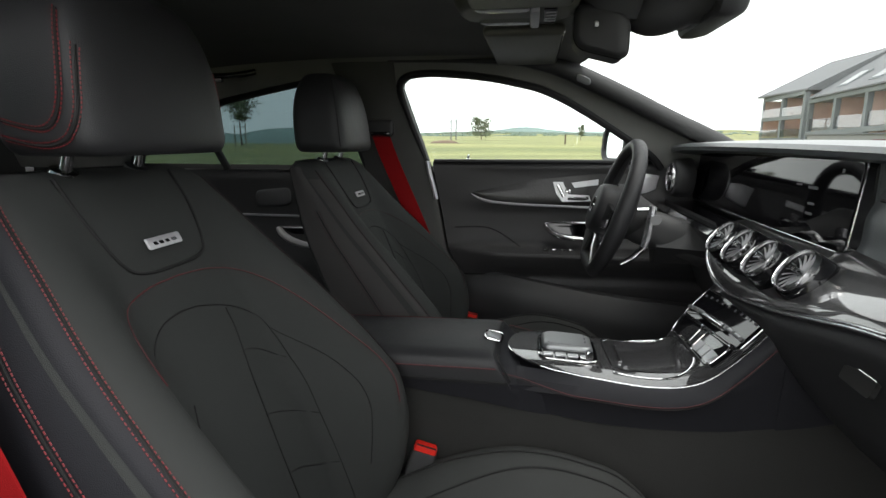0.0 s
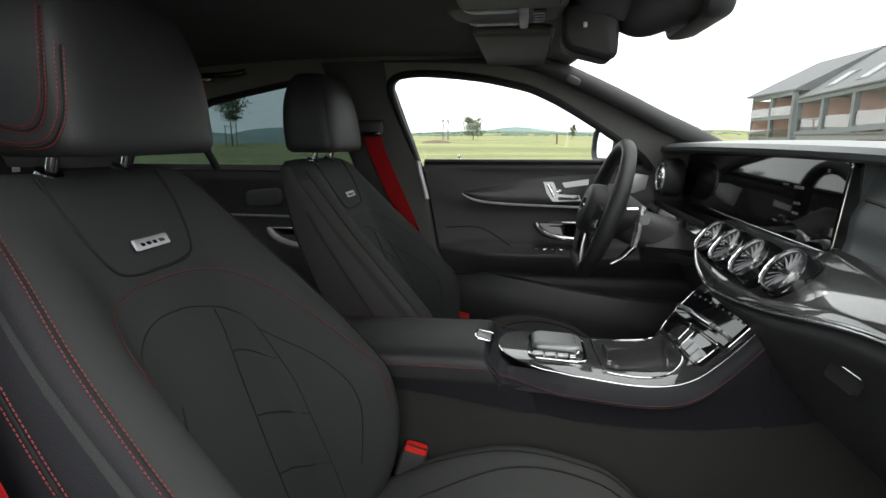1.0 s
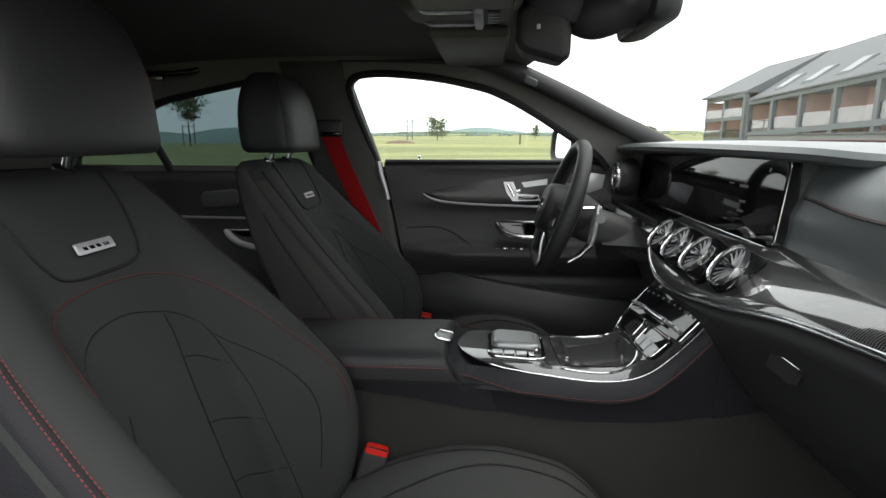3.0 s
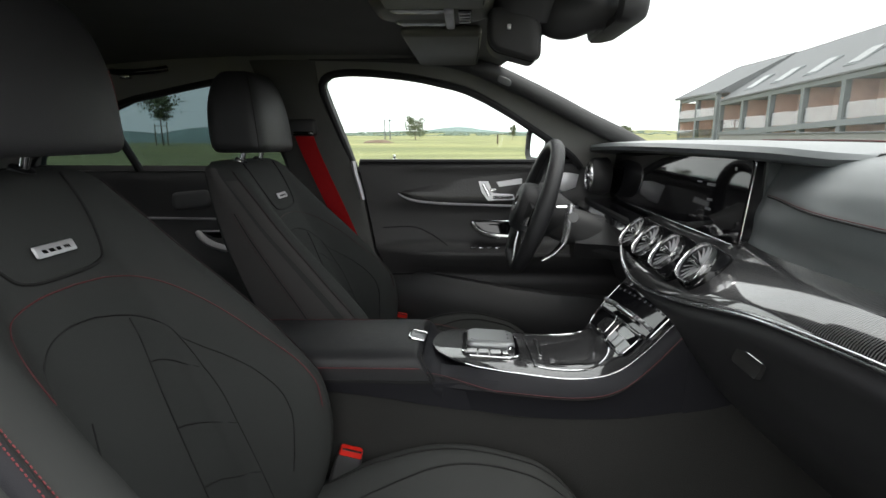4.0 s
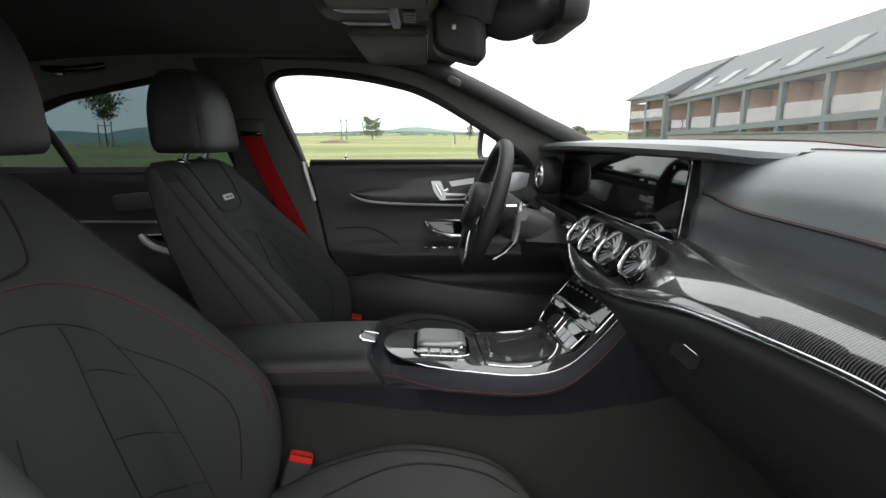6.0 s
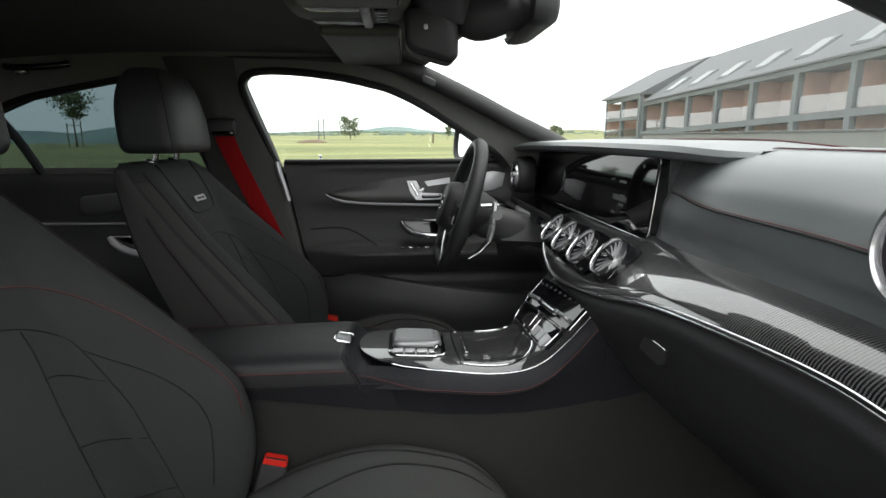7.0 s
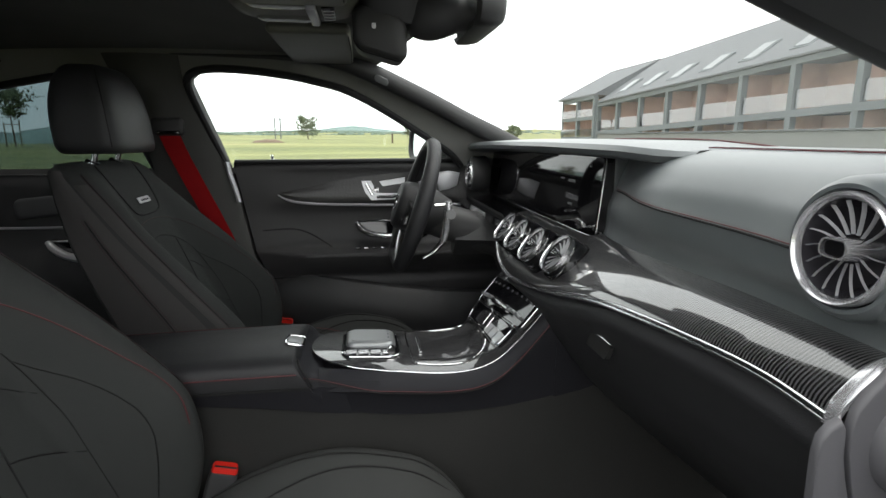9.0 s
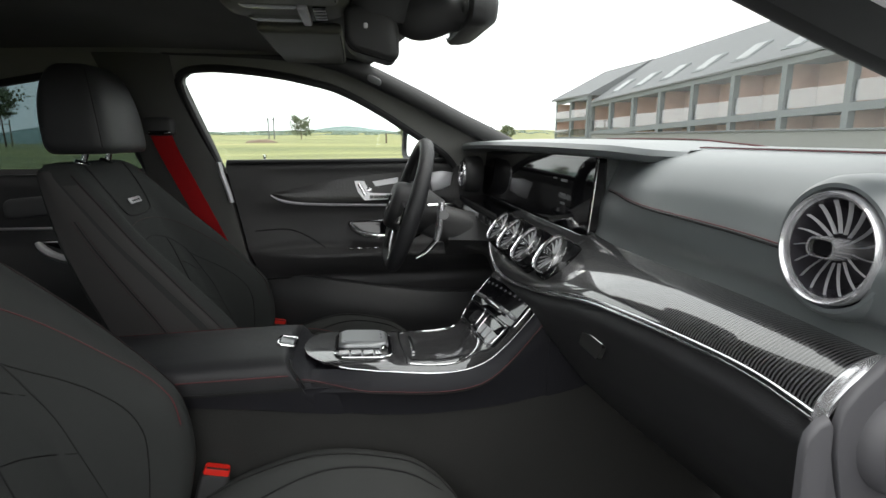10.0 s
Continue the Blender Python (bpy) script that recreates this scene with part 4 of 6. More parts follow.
part("dash_body", bm, SHEEN_DASH_LEATHER, dash)


def brow_section(y):
    k = sstep(-0.395, -0.30, y)
    lip = smooth_table([(-0.43, 0.680), (-0.40, 0.640), (-0.37, 0.605), (-0.33, 0.580), (-0.28, 0.562), (-0.2, 0.548), (0.0, 0.535), (0.3, 0.520), (0.7, 0.500), (0.735, 0.505)], y)
    zt = smooth_table([(-0.43, 1.070), (-0.36, 1.077), (-0.3, 1.081), (-0.2, 1.086), (0.2, 1.088), (0.6, 1.083), (0.735, 1.074)], y)
    th = 0.008 + 0.014 * k
    back = 0.75
    return [(lip + 0.004, y, zt - th * 0.9), (lip, y, zt - th * 0.5), (lip + 0.006, y, zt - th * 0.12), (lip + 0.03, y, zt), (lip + 0.10, y, zt + 0.004), (back, y, zt + 0.002), (back, y, zt - 0.03), (0.60 + 0.02 * k, y, zt - 0.03), (lip + 0.03, y, zt - th * 1.15)]


part("screen_brow", loft([brow_section(y) for y in span(-0.43, 0.735, 60)]), SHEEN_DASH_LEATHER, dash, "leather brow over the screens")

part("brow_seam", tube([Vector(p) + Vector((-0.0006, 0, 0.0008)) for p in brow_section(-0.352)[:4]], 0.0014, 6), SEAM, dash)

part("stitching", tube([(0.70, y, smooth_table([(-0.43, 1.0755), (-0.36, 1.0825), (-0.3, 1.0865), (-0.2, 1.0915), (0.1, 1.0925)], y)) for y in span(-0.36, 0.1, 24)], 0.0013, 5), DIM_RED, dash)

# wide screen unit
wide_screen = thing("display_screen", "wide glossy black dashboard display, switched off", "display")
sx = 0.579


def on_screen(u, v, d):
    lean = 0.10 * (v - 0.99)
    return Vector((sx + lean + d, u, v))


s_out = [(a + 0.2885, b + 0.9935) for a, b in rounded(0.803, 0.145, 0.014, 6)]
part("screen_body", plate(s_out, lambda u, v, d: on_screen(u, v, d), 0.03), GLOSS_BLACK, wide_screen, "", False)
part("screen_glass", plate([(a + 0.2885, b + 0.9935) for a, b in rounded(0.797, 0.139, 0.012, 6)], lambda u, v, d: on_screen(u, v, d - 0.004), 0.0035), SCREEN_GLASS, wide_screen, "dark reflective display glass", False)
part("screen_frame", tube([on_screen(u, v, -0.001) for u, v in s_out], 0.0016, 8, closed=True), CHROME, wide_screen, "thin bright metal frame")
for u, v, w, h in ((0.02, 1.012, 0.032, 0.005), (0.015, 0.985, 0.022, 0.004), (0.015, 0.968, 0.022, 0.004), (-0.06, 1.045, 0.006, 0.006), (0.07, 1.014, 0.02, 0.003)):
    part("display_mark", plate([(u - w / 2, v - h / 2), (u + w / 2, v - h / 2), (u + w / 2, v + h / 2), (u - w / 2, v + h / 2)], lambda a, b, d: on_screen(a, b, d - 0.0052), 0.001), GREY_TEXT, wide_screen, "faint grey display mark", False)


# vents
def make_vent(name, label, radius, blades, group, hub_size=0.27, ring_mat=CHROME, throat_mat=GLOSS_BLACK, blade_w=1.0, slim=0.0):
    """A round turbine vent that faces along its own +z."""
    v = thing(name, label, "air vent", group)
    r = radius
    part("ring", lathe([(r * (1 - (1 - k) * (1 - slim)), h) for k, h in ((0.86, -0.014), (0.87, 0.000), (0.885, 0.0028), (0.905, 0.0012), (0.915, 0.0014), (0.935, 0.0048), (0.965, 0.0058), (0.99, 0.0036), (1.005, -0.001), (1.005, -0.012))], 64), ring_mat, v, "stepped satin chrome ring")
    part("housing", lathe([(r * 1.04, -0.04), (r * 1.06, -0.018), (r * 1.05, -0.006), (r * 1.0, -0.003)], 48), GLOSS_BLACK, v, "gloss black vent housing")
    part("throat", lathe([(r * (0.86 + 0.14 * slim), 0.0), (r * 0.80, -0.02), (r * 0.55, -0.036), (0.001, -0.040)], 40), throat_mat, v, "dark vent throat")
    for i in range(blades):
        a = 2 * math.pi * i / blades
        bm = bmesh.new()
        rows = []
        for k in range(6):
            t = k / 5
            rad = r * (hub_size * 0.85 + (0.84 + 0.12 * slim - hub_size * 0.85) * t)
            ang = a + 0.10 * t * t
            wid = r * (0.014 + 0.016 * t) * blade_w
            rows.append([(rad * math.cos(ang) - wid * math.sin(ang) * s, rad * math.sin(ang) + wid * math.cos(ang) * s, h) for s, h in ((-1, -0.0095 + 0.004 * t), (-0.6, -0.007 + 0.004 * t), (0.6, -0.006 + 0.004 * t), (1, -0.0085 + 0.004 * t))])
        loft(rows, bm=bm)
        part("blade", bm, SILVER, v, "curved silver vent blade" if i == 0 else "")
    part("hub_ring", loft([[(x * s * r * hub_size, y * s * r * hub_size, h) for x, y in rounded(2, 1.2, 0.5, 6)] for s, h in ((0.8, -0.03), (1.0, -0.006), (1.0, 0.004), (0.94, 0.008), (0.80, 0.008))], cap=False), ring_mat, v, "satin chrome hub ring")
    part("hub", loft([[(x * s * r * hub_size, y * s * r * hub_size, h) for x, y in rounded(2, 1.2, 0.5, 6)] for s, h in ((0.80, -0.02), (0.80, 0.004), (0.7, 0.0055))]), GLOSS_BLACK, v, "black hub centre")
    return v


face = pose(0, 0, 0, 0, -82, 0)
vent = make_vent("air_vent", "round chrome turbine air vent in carbon trim", 0.0365, 18, "centre air vents", 0.20, CHROME, GLOSS_BLACK, 0.55, 0.35)
vent_tilt = pose(0, 0, 0, 0, -52, 0)
vent.matrix_basis = Matrix.Translation((0.485, -0.160, 0.906)) @ vent_tilt @ pose(0, 0, 0, 0, 0, 90)
for y, x in ((-0.062, 0.475), (0.042, 0.476), (0.138, 0.478)):
    copy_thing(vent, Matrix.Translation((x, y, 0.903)) @ vent_tilt @ pose(0, 0, 0, 0, 0, 90))
for y, x in ((-0.160, 0.485), (-0.062, 0.475), (0.042, 0.476), (0.138, 0.478)):
    part("vent_pod", lathe([(0.039, -0.004), (0.0405, -0.010), (0.043, -0.03), (0.03, -0.05)], 32, Matrix.Translation((x + 0.001, y, 0.903)) @ vent_tilt), GLOSS_BLACK, dash)
side_vent = make_vent("side_air_vent", "large round chrome turbine vent at the dash end", 0.0412, 17, "side air vents", 0.31, VENT_SATIN, THROAT, 0.42)
side_vent.matrix_basis = Matrix.Translation((0.506, -0.666, 1.0167)) @ pose(0, 0, 0, 0, -86, 0) @ pose(0, 0, 0, 0, 0, 90)
copy_thing(side_vent, Matrix.Translation((0.502, 0.680, 0.984)) @ pose(0, 0, 0, 0, -86, 0) @ pose(0, 0, 0, 0, 0, 90))
part("vent_barrel", lathe([(0.0420, -0.006), (0.0435, 0.0005), (0.0465, 0.001), (0.0500, -0.003), (0.0525, -0.010), (0.054, -0.03)], 72, Matrix.Translation((0.506, -0.666, 1.0167)) @ pose(0, 0, 0, 0, -88, 0)), SHEEN_DASH_LEATHER, dash, "leather-wrapped vent barrel")
part("vent_barrel", lathe([(0.043, 0.0), (0.050, -0.002), (0.054, -0.008), (0.057, -0.045), (0.050, -0.055)], 40, Matrix.Translation((0.504, 0.680, 0.984)) @ pose(0, 0, 0, 0, -88, 0)), PLASTIC, dash)

# lower dash with glove box
LOW = [(0.0, 0.004, -0.006), (0.05, 0.006, -0.012), (0.10, 0.000, -0.019), (0.16, -0.001, -0.027), (0.25, 0.010, -0.05), (0.5, 0.045, -0.12), (0.75, 0.11, -0.20), (1.0, 0.36, -0.42)]


def lower_point(t, y):
    ex, ez = smooth_table(EDGE_X, y), smooth_table(EDGE_Z, y)
    k = sstep(0.05, -0.25, y)
    return Vector((ex + smooth_table([(a, b) for a, b, c in LOW], t), y, ez + smooth_table([(a, c) for a, b, c in LOW], t) * (0.55 + 0.45 * k)))


part("lower_pad", surface(lower_point, span(0, 1, 26), span(-0.722, 0.27, 60)), LEATHER, dash, "grained black lower dash and glove box")
gh = Vector((0.4755, -0.357, 0.824))
handle_m = Matrix.Translation(gh) @ pose(0, 0, 0, 0, -70, 0)
part("glove_box_handle", plate(rounded(0.020, 0.060, 0.005), lambda u, v, d: handle_m @ Vector((u, v, 0.003 - d)), 0.006), SEAM, dash, "black glove box handle", False)
part("handle_trim", tube([handle_m @ Vector((0.0115, v, 0.0035)) for v in (-0.030, 0.0, 0.030)], 0.0009, 6), CHROME, dash, "thin chrome handle edge")
# driver's side lower dash and knee panel
part("knee_panel", surface(lambda t, y: Vector((0.50 + 0.04 * math.sin(3 * t) + 0.18 * t * t, y, 0.915 - 0.36 * t - 0.03 * math.sin(3.1 * t))), span(0, 1, 14), span(0.25, 0.735, 14)), PLASTIC, dash, "black knee panel")
part("instrument_shelf", loft([[(0.48, y, 0.905), (0.47, y, 0.895), (0.50, y, 0.86), (0.62, y, 0.86), (0.62, y, 0.915)] for y in (0.20, 0.3, 0.5, 0.735)]), GLOSS_BLACK, dash)

# side end of the dash and the hinge pillar behind the open door
hp = thing("hinge_pillar_trim", "grey-black moulded trim at the open door edge", "car pillar trim")
end_panel = [(0.455, 0.30), (0.453, 0.60), (0.452, 0.86), (0.451, 0.895), (0.453, 0.908), (0.460, 0.916), (0.467, 0.919), (0.4695, 0.915), (0.4705, 0.897), (0.475, 0.878), (0.480, 0.862), (0.482, 0.80), (0.482, 0.60), (0.482, 0.30)]
part("end_panel", domed(end_panel, lambda u, v, d: Vector((u, -0.719 - d, v)), 0.006, 4, 0.03), PILLAR_GREY, hp, "smooth grey-black end panel")
side_panel = [(0.486, 0.30), (0.4845, 0.60), (0.4845, 0.80), (0.4825, 0.862), (0.4775, 0.880), (0.4735, 0.897), (0.4730, 0.912), (0.4760, 0.926), (0.485, 0.938), (0.500, 0.952), (0.53, 0.975), (0.60, 1.02), (0.63, 1.02), (0.63, 0.60), (0.63, 0.30)]
part("side_panel", domed(side_panel, lambda u, v, d: Vector((u, -0.719 - d, v)), 0.006, 4, 0.03), PILLAR_GREY, hp, "smooth grey-black side panel")
part("panel_gap", box((0.04, 0.01, 0.60), (0.492, -0.714, 0.60)), RUBBER, hp)
part("hinge_cover", lathe([(0.0, 0.016), (0.018, 0.014), (0.026, 0.008), (0.031, 0.009), (0.036, 0.006), (0.039, -0.002), (0.040, -0.016)], 48, Matrix.Translation((0.528, -0.728, 0.897)) @ pose(0, 0, 0, 90, 0, 0)), PILLAR_GREY, hp, "round moulded hinge cover")


# ---- centre console ----
console = thing("centre_console", "black leather centre console with glossy carbon plate", "console")
PLATE_Z = [(0.05, 0.706), (0.12, 0.704), (0.2, 0.700), (0.30, 0.692), (0.36, 0.696), (0.40, 0.712), (0.44, 0.748), (0.485, 0.800), (0.52, 0.842)]


def plate_half(x):
    return lerp([(0.066, 0.0), (0.068, 0.02), (0.074, 0.04), (0.088, 0.062), (0.11, 0.08), (0.15, 0.095), (0.20, 0.103), (0.30, 0.107), (0.52, 0.108)], x)


def on_plate(x, y, up=0.0):
    """A place on the carbon plate, up along its normal."""
    z = smooth_table(PLATE_Z, x)
    s = (smooth_table(PLATE_Z, x + 0.004) - smooth_table(PLATE_Z, x - 0.004)) / 0.008
    n = Vector((-s, 0, 1)).normalized()
    x = x - 0.18 * (y + 0.1) * sstep(0.36, 0.46, x)
    side = 0.010 * (abs(y) / 0.11) ** 4
    return Vector((x, y, z - side)) + n * up


xs_p = [0.066, 0.067, 0.07, 0.076, 0.084, 0.095, 0.11, 0.13] + span(0.15, 0.50, 40)
bm = surface(lambda x, t: on_plate(x, t * plate_half(x), 0.002), xs_p, span(-1, 1, 25))
part("carbon_plate", bm, CARBON, console, "glossy woven carbon-fibre plate")
rim = [on_plate(x, -plate_half(x), 0.0) for x in reversed(xs_p)] + [on_plate(x, plate_half(x), 0.0) for x in xs_p[1:]]
part("chrome_edge", tube(rim, 0.0015, 8), BRIGHT, console, "thin chrome edge line")

# leather flanks
LOWER = [(-0.55, 0.66), (-0.1, 0.655), (0.22, 0.612), (0.4, 0.612), (0.55, 0.636), (0.60, 0.65)]


def flank_section(x):
    if x < 0.055:
        top, half = 0.676, 0.118
    else:
        k = sstep(0.055, 0.12, x)
        top = (smooth_table(PLATE_Z, max(x, 0.07)) - 0.006) * k + (1 - k) * 0.70
        half = 0.118
    half -= 0.005 * (1 - sstep(0.085, 0.20, x))
    low = smooth_table(LOWER, x)
    inner = plate_half(x) if x > 0.066 else 0.05
    pts = []
    for s in (-1, 1):
        row = [(x, s * (inner - 0.006), top - 0.012), (x, s * max(inner + 0.004, 0.09), top - 0.002), (x, s * (half + 0.004), top - 0.012), (x, s * (half + 0.004 + 0.006 * sstep(0.05, 0.12, x)), top - 0.03), (x, s * (half + 0.004), (top + low) / 2), (x, s * half, low + 0.004), (x, s * (half - 0.006), low)]
        pts.append(row)
    return pts[0][::-1] + pts[1]


part("flank", loft([flank_section(x) for x in span(0.085, 0.51, 40)]), LEATHER_SIDE, console, "black leather console flank with red stitching")
wing = []
for x in span(0.505, 0.66, 10):
    low = smooth_table(LOWER, x)
    top = lerp([(0.50, 0.815), (0.53, 0.80), (0.56, 0.76), (0.6, 0.72), (0.66, 0.69)], x)
    wing.append([(x, -0.10, top), (x, -0.122, top - 0.012), (x, -0.126, (top + low) / 2), (x, -0.118, low), (x, 0.118, low), (x, 0.126, (top + low) / 2), (x, 0.122, top - 0.012), (x, 0.10, top)])
part("wing", loft(wing), LEATHER_SIDE, console)
for s in (-1, 1):
    line = []
    for x in span(0.062, 0.49, 60):
        top = flank_section(x)[3]
        line.append(Vector((x, s * (0.1295 - 0.004 * (1 - sstep(0.085, 0.20, x))), top[2] + 0.002 + 0.026 * (1 - sstep(0.05, 0.20, x)))))
    part("stitching", tube(line, 0.0007, 5), DIM_RED, console, "dark red stitched seam")
    part("seam", tube([p + Vector((0, -s * 0.0005, -0.004)) for p in line], 0.0012, 5), SEAM, console)

# armrest box
arm = thing("armrest", "padded black leather armrest lid with red stitching", "armrest")
secs = []
for x in (-0.62, -0.45, -0.3, -0.15, -0.05, 0.02, 0.036, 0.042, 0.046, 0.048):
    zt = lerp([(-0.62, 0.716), (-0.12, 0.725), (0.03, 0.729), (0.042, 0.727), (0.048, 0.720)], x)
    back = max(0.0, (x - 0.02))
    row = []
    for y, dz in ((-0.120, -0.053), (-0.126, -0.048), (-0.127, -0.026), (-0.124, -0.012), (-0.114, -0.003), (-0.09, 0.001), (-0.04, 0.002), (0, 0.001), (0.06, -0.004), (0.09, -0.009), (0.114, -0.018), (0.124, -0.026), (0.127, -0.036), (0.126, -0.048), (0.120, -0.053)):
        row.append((x + 0.030 * max(0, -dz) / 0.053 * (1 if x > 0.0 else 0), y, zt + dz - 0.0))
    secs.append(row)
part("lid", loft(secs), LEATHER, arm, "padded black leather lid")
for s in (-1, 1):
    part("stitching", tube([(-0.6, s * 0.1275, 0.694), (-0.1, s * 0.128, 0.704), (0.05, s * 0.1275, 0.705)], 0.0012, 5), DIM_RED, arm, "dark red stitched seam")
part("lid_gap", tube([(0.052, -0.112, 0.727), (0.056, -0.124, 0.718), (0.068, -0.1285, 0.70), (0.076, -0.1275, 0.683)], 0.0018, 6), SEAM, arm)
part("lid_gap", box((0.704, 0.2555, 0.0045), (-0.28, 0, 0.6790), 0.0), SEAM, arm)
part("armrest_base", loft([[(x, -w + 0.004, smooth_table(LOWER, x)), (x, -w, 0.677), (x, w, 0.677), (x, w - 0.004, smooth_table(LOWER, x))] for x, w in ((-0.62, 0.124), (-0.3, 0.124), (-0.1, 0.124), (0.0, 0.124), (0.05, 0.124), (0.08, 0.1235), (0.11, 0.122), (0.14, 0.119), (0.17, 0.115))]), LEATHER_SIDE, arm, "black leather armrest base")
part("release_button", domed(rounded(0.026, 0.038, 0.006), lambda u, v, d: Vector((0.040 + u, -0.03 + v, 0.7285 + d - 0.2 * u)), 0.004, 3, 0.15), PAD_GREY, arm, "silver armrest release button")
part("button_frame", tube([Vector((0.040 + u, -0.03 + v, 0.7300 - 0.2 * u)) for u, v in rounded(0.031, 0.044, 0.008)], 0.0022, 6, closed=True), BRIGHT, arm)
part("console_neck", loft([[(x, s * y, z - dz) for s, y, dz in ((-1, 0.118, 0.055), (-1, 0.1235, 0.035), (-1, 0.122, 0.020), (-1, 0.115, 0.009), (-1, 0.10, 0.002), (-1, 0.06, 0.0), (1, 0.06, 0.0), (1, 0.10, 0.006), (1, 0.115, 0.014), (1, 0.122, 0.028), (1, 0.118, 0.055))] for x, z in ((0.054, 0.718), (0.060, 0.712), (0.066, 0.705), (0.074, 0.699), (0.090, 0.692))]), LEATHER_SIDE, console)

# touch pad
pad = thing("touchpad_controller", "raised touch pad in a bright silver bezel", "touchpad")
o = rounded(0.104, 0.118, 0.02, 6)
part("bezel", tube([on_plate(0.176 + u, -0.006 + v, 0.004) for u, v in o], 0.0022, 8, closed=True), BRIGHT, pad, "bright silver bezel")
part("base", plate(o, lambda u, v, d: on_plate(0.176 + u, -0.006 + v, 0.006 - d), 0.006), GLOSS_BLACK, pad, "", False)
part("touch_surface", domed([(u * 0.9, v * 0.70 + 0.016) for u, v in rounded(0.104, 0.112, 0.02, 6)], lambda u, v, d: on_plate(0.176 + u, -0.006 + v, 0.006 + d), 0.009, 5, 0.14), PAD_GREY, pad, "dark satin touch surface")
part("touch_glass", plate([(u * 0.72, v * 0.56 + 0.018) for u, v in rounded(0.104, 0.112, 0.016, 6)], lambda u, v, d: on_plate(0.176 + u, -0.006 + v, 0.0162 - d), 0.001), PAD_GREY, pad, "satin grey touch field", False)
for i in range(4):
    part("pad_button", box((0.019, 0.013, 0.005), on_plate(0.140 + 0.022 * i, -0.053, 0.0078), 0.002), CHROME if i == 3 else ALU, pad, "small silver button")
part("volume_roller", lathe([(0.0, -0.008), (0.007, -0.008), (0.008, 0.0), (0.007, 0.008), (0.0, 0.008)], 14, Matrix.Translation(on_plate(0.212, -0.053, 0.012)) @ pose(0, 0, 0, 90, 0, 0)), BRIGHT, pad, "chrome volume roller")
for i in range(3):
    part("pad_mark", box((0.003, 0.006, 0.0006), on_plate(0.209, 0.0 + 0.018 * i, 0.0165)), GREY_TEXT, pad)

# sliding lid over the tray
tray = thing("console_tray_lid", "carbon tray lid framed by a chrome line", "console lid")
o = [(0.247, 0.058), (0.252, -0.07), (0.262, -0.084), (0.33, -0.088), (0.365, -0.080), (0.392, -0.055), (0.402, -0.02), (0.400, 0.05), (0.392, 0.088), (0.36, 0.095), (0.30, 0.090), (0.262, 0.078)]
oo = spline([(a, b, 0) for a, b in o], 60, True)
part("lid_frame", tube([on_plate(p.x, p.y, 0.003) for p in oo], 0.0014, 6, closed=True), BRIGHT, tray, "thin chrome frame line")
part("lid_handle", tube([on_plate(0.268, y, 0.006) for y in (-0.045, 0.0, 0.035)], 0.0035, 8, flat=0.6), CHROME, tray, "slim chrome pull bar")
bm = surface(lambda t, y: on_plate(0.262 + 0.128 * t, y, 0.0032), span(0, 1, 16), span(-0.068, 0.078, 12))
part("lid_panel", bm, CARBON, tray, "glossy carbon lid")

# climate controls on the slope
ctrl = thing("climate_control_panel", "gloss black control panel with silver switch bar", "control panel")


def slab(o, up, thick, mat, label="", name="panel", parent=ctrl):
    return part(name, plate(o, lambda u, v, d: on_plate(u, v, up - d), thick), mat, parent, label, False)


def frame_line(o, r, up, mat, name, label="", parent=ctrl):
    return part(name, tube([on_plate(u, v, up) for u, v in o], r, 6, closed=True), mat, parent, label)


slab([(a + 0.427, b + 0.0) for a, b in rounded(0.034, 0.185, 0.008)], 0.0045, 0.003, GLOSS_BLACK, "gloss black stowage cover", "stowage_cover")
frame_line([(a + 0.425, b - 0.045) for a, b in rounded(0.040, 0.075, 0.010)], 0.0012, 0.005, BRIGHT, "chrome_frame", "thin chrome frame")
frame_line([(a + 0.425, b + 0.055) for a, b in rounded(0.040, 0.085, 0.010)], 0.0012, 0.005, BRIGHT, "chrome_frame")
for v in (-0.068, -0.045, -0.022):
    slab([(a + 0.418, b + v) for a, b in rounded(0.018, 0.019, 0.003)], 0.007, 0.004, ALU, "silver square button", "square_button")
slab([(a + 0.469, b + 0.0) for a, b in rounded(0.040, 0.190, 0.005)], 0.006, 0.005, GLOSS_BLACK, "gloss black switch bar", "switch_bar")
frame_line([(a + 0.469, b + 0.0) for a, b in rounded(0.044, 0.195, 0.006)], 0.0011, 0.005, BRIGHT, "chrome_frame")
for i in range(9):
    v = -0.080 + 0.02 * i
    part("rocker_switch", tube([on_plate(0.458, v - 0.007, 0.010), on_plate(0.458, v + 0.007, 0.010)], 0.0040, 8), PAD_GREY, ctrl, "silver rocker switch")
    slab([(a + 0.480, b + v) for a, b in rounded(0.003, 0.004, 0.001)], 0.0072, 0.0015, GREY_TEXT, "", "switch_mark")
part("switch_roller", tube([on_plate(0.4565, -0.045, 0.014), on_plate(0.4565, 0.02, 0.014)], 0.0065, 12), BRIGHT, ctrl, "long chrome roller bar")

# ---- steering wheel ----
wheel = thing("steering_wheel", "black leather steering wheel with silver spokes", "steering wheel")
wm = Matrix.Translation((0.297, 0.385, 0.920)) @ pose(0, 0, 0, 0, -72, 0)   # own z points at the driver, own x down to up


def wpt(r, a, h=0.0):
    return wm @ Vector((r * math.cos(a), r * math.sin(a), h))


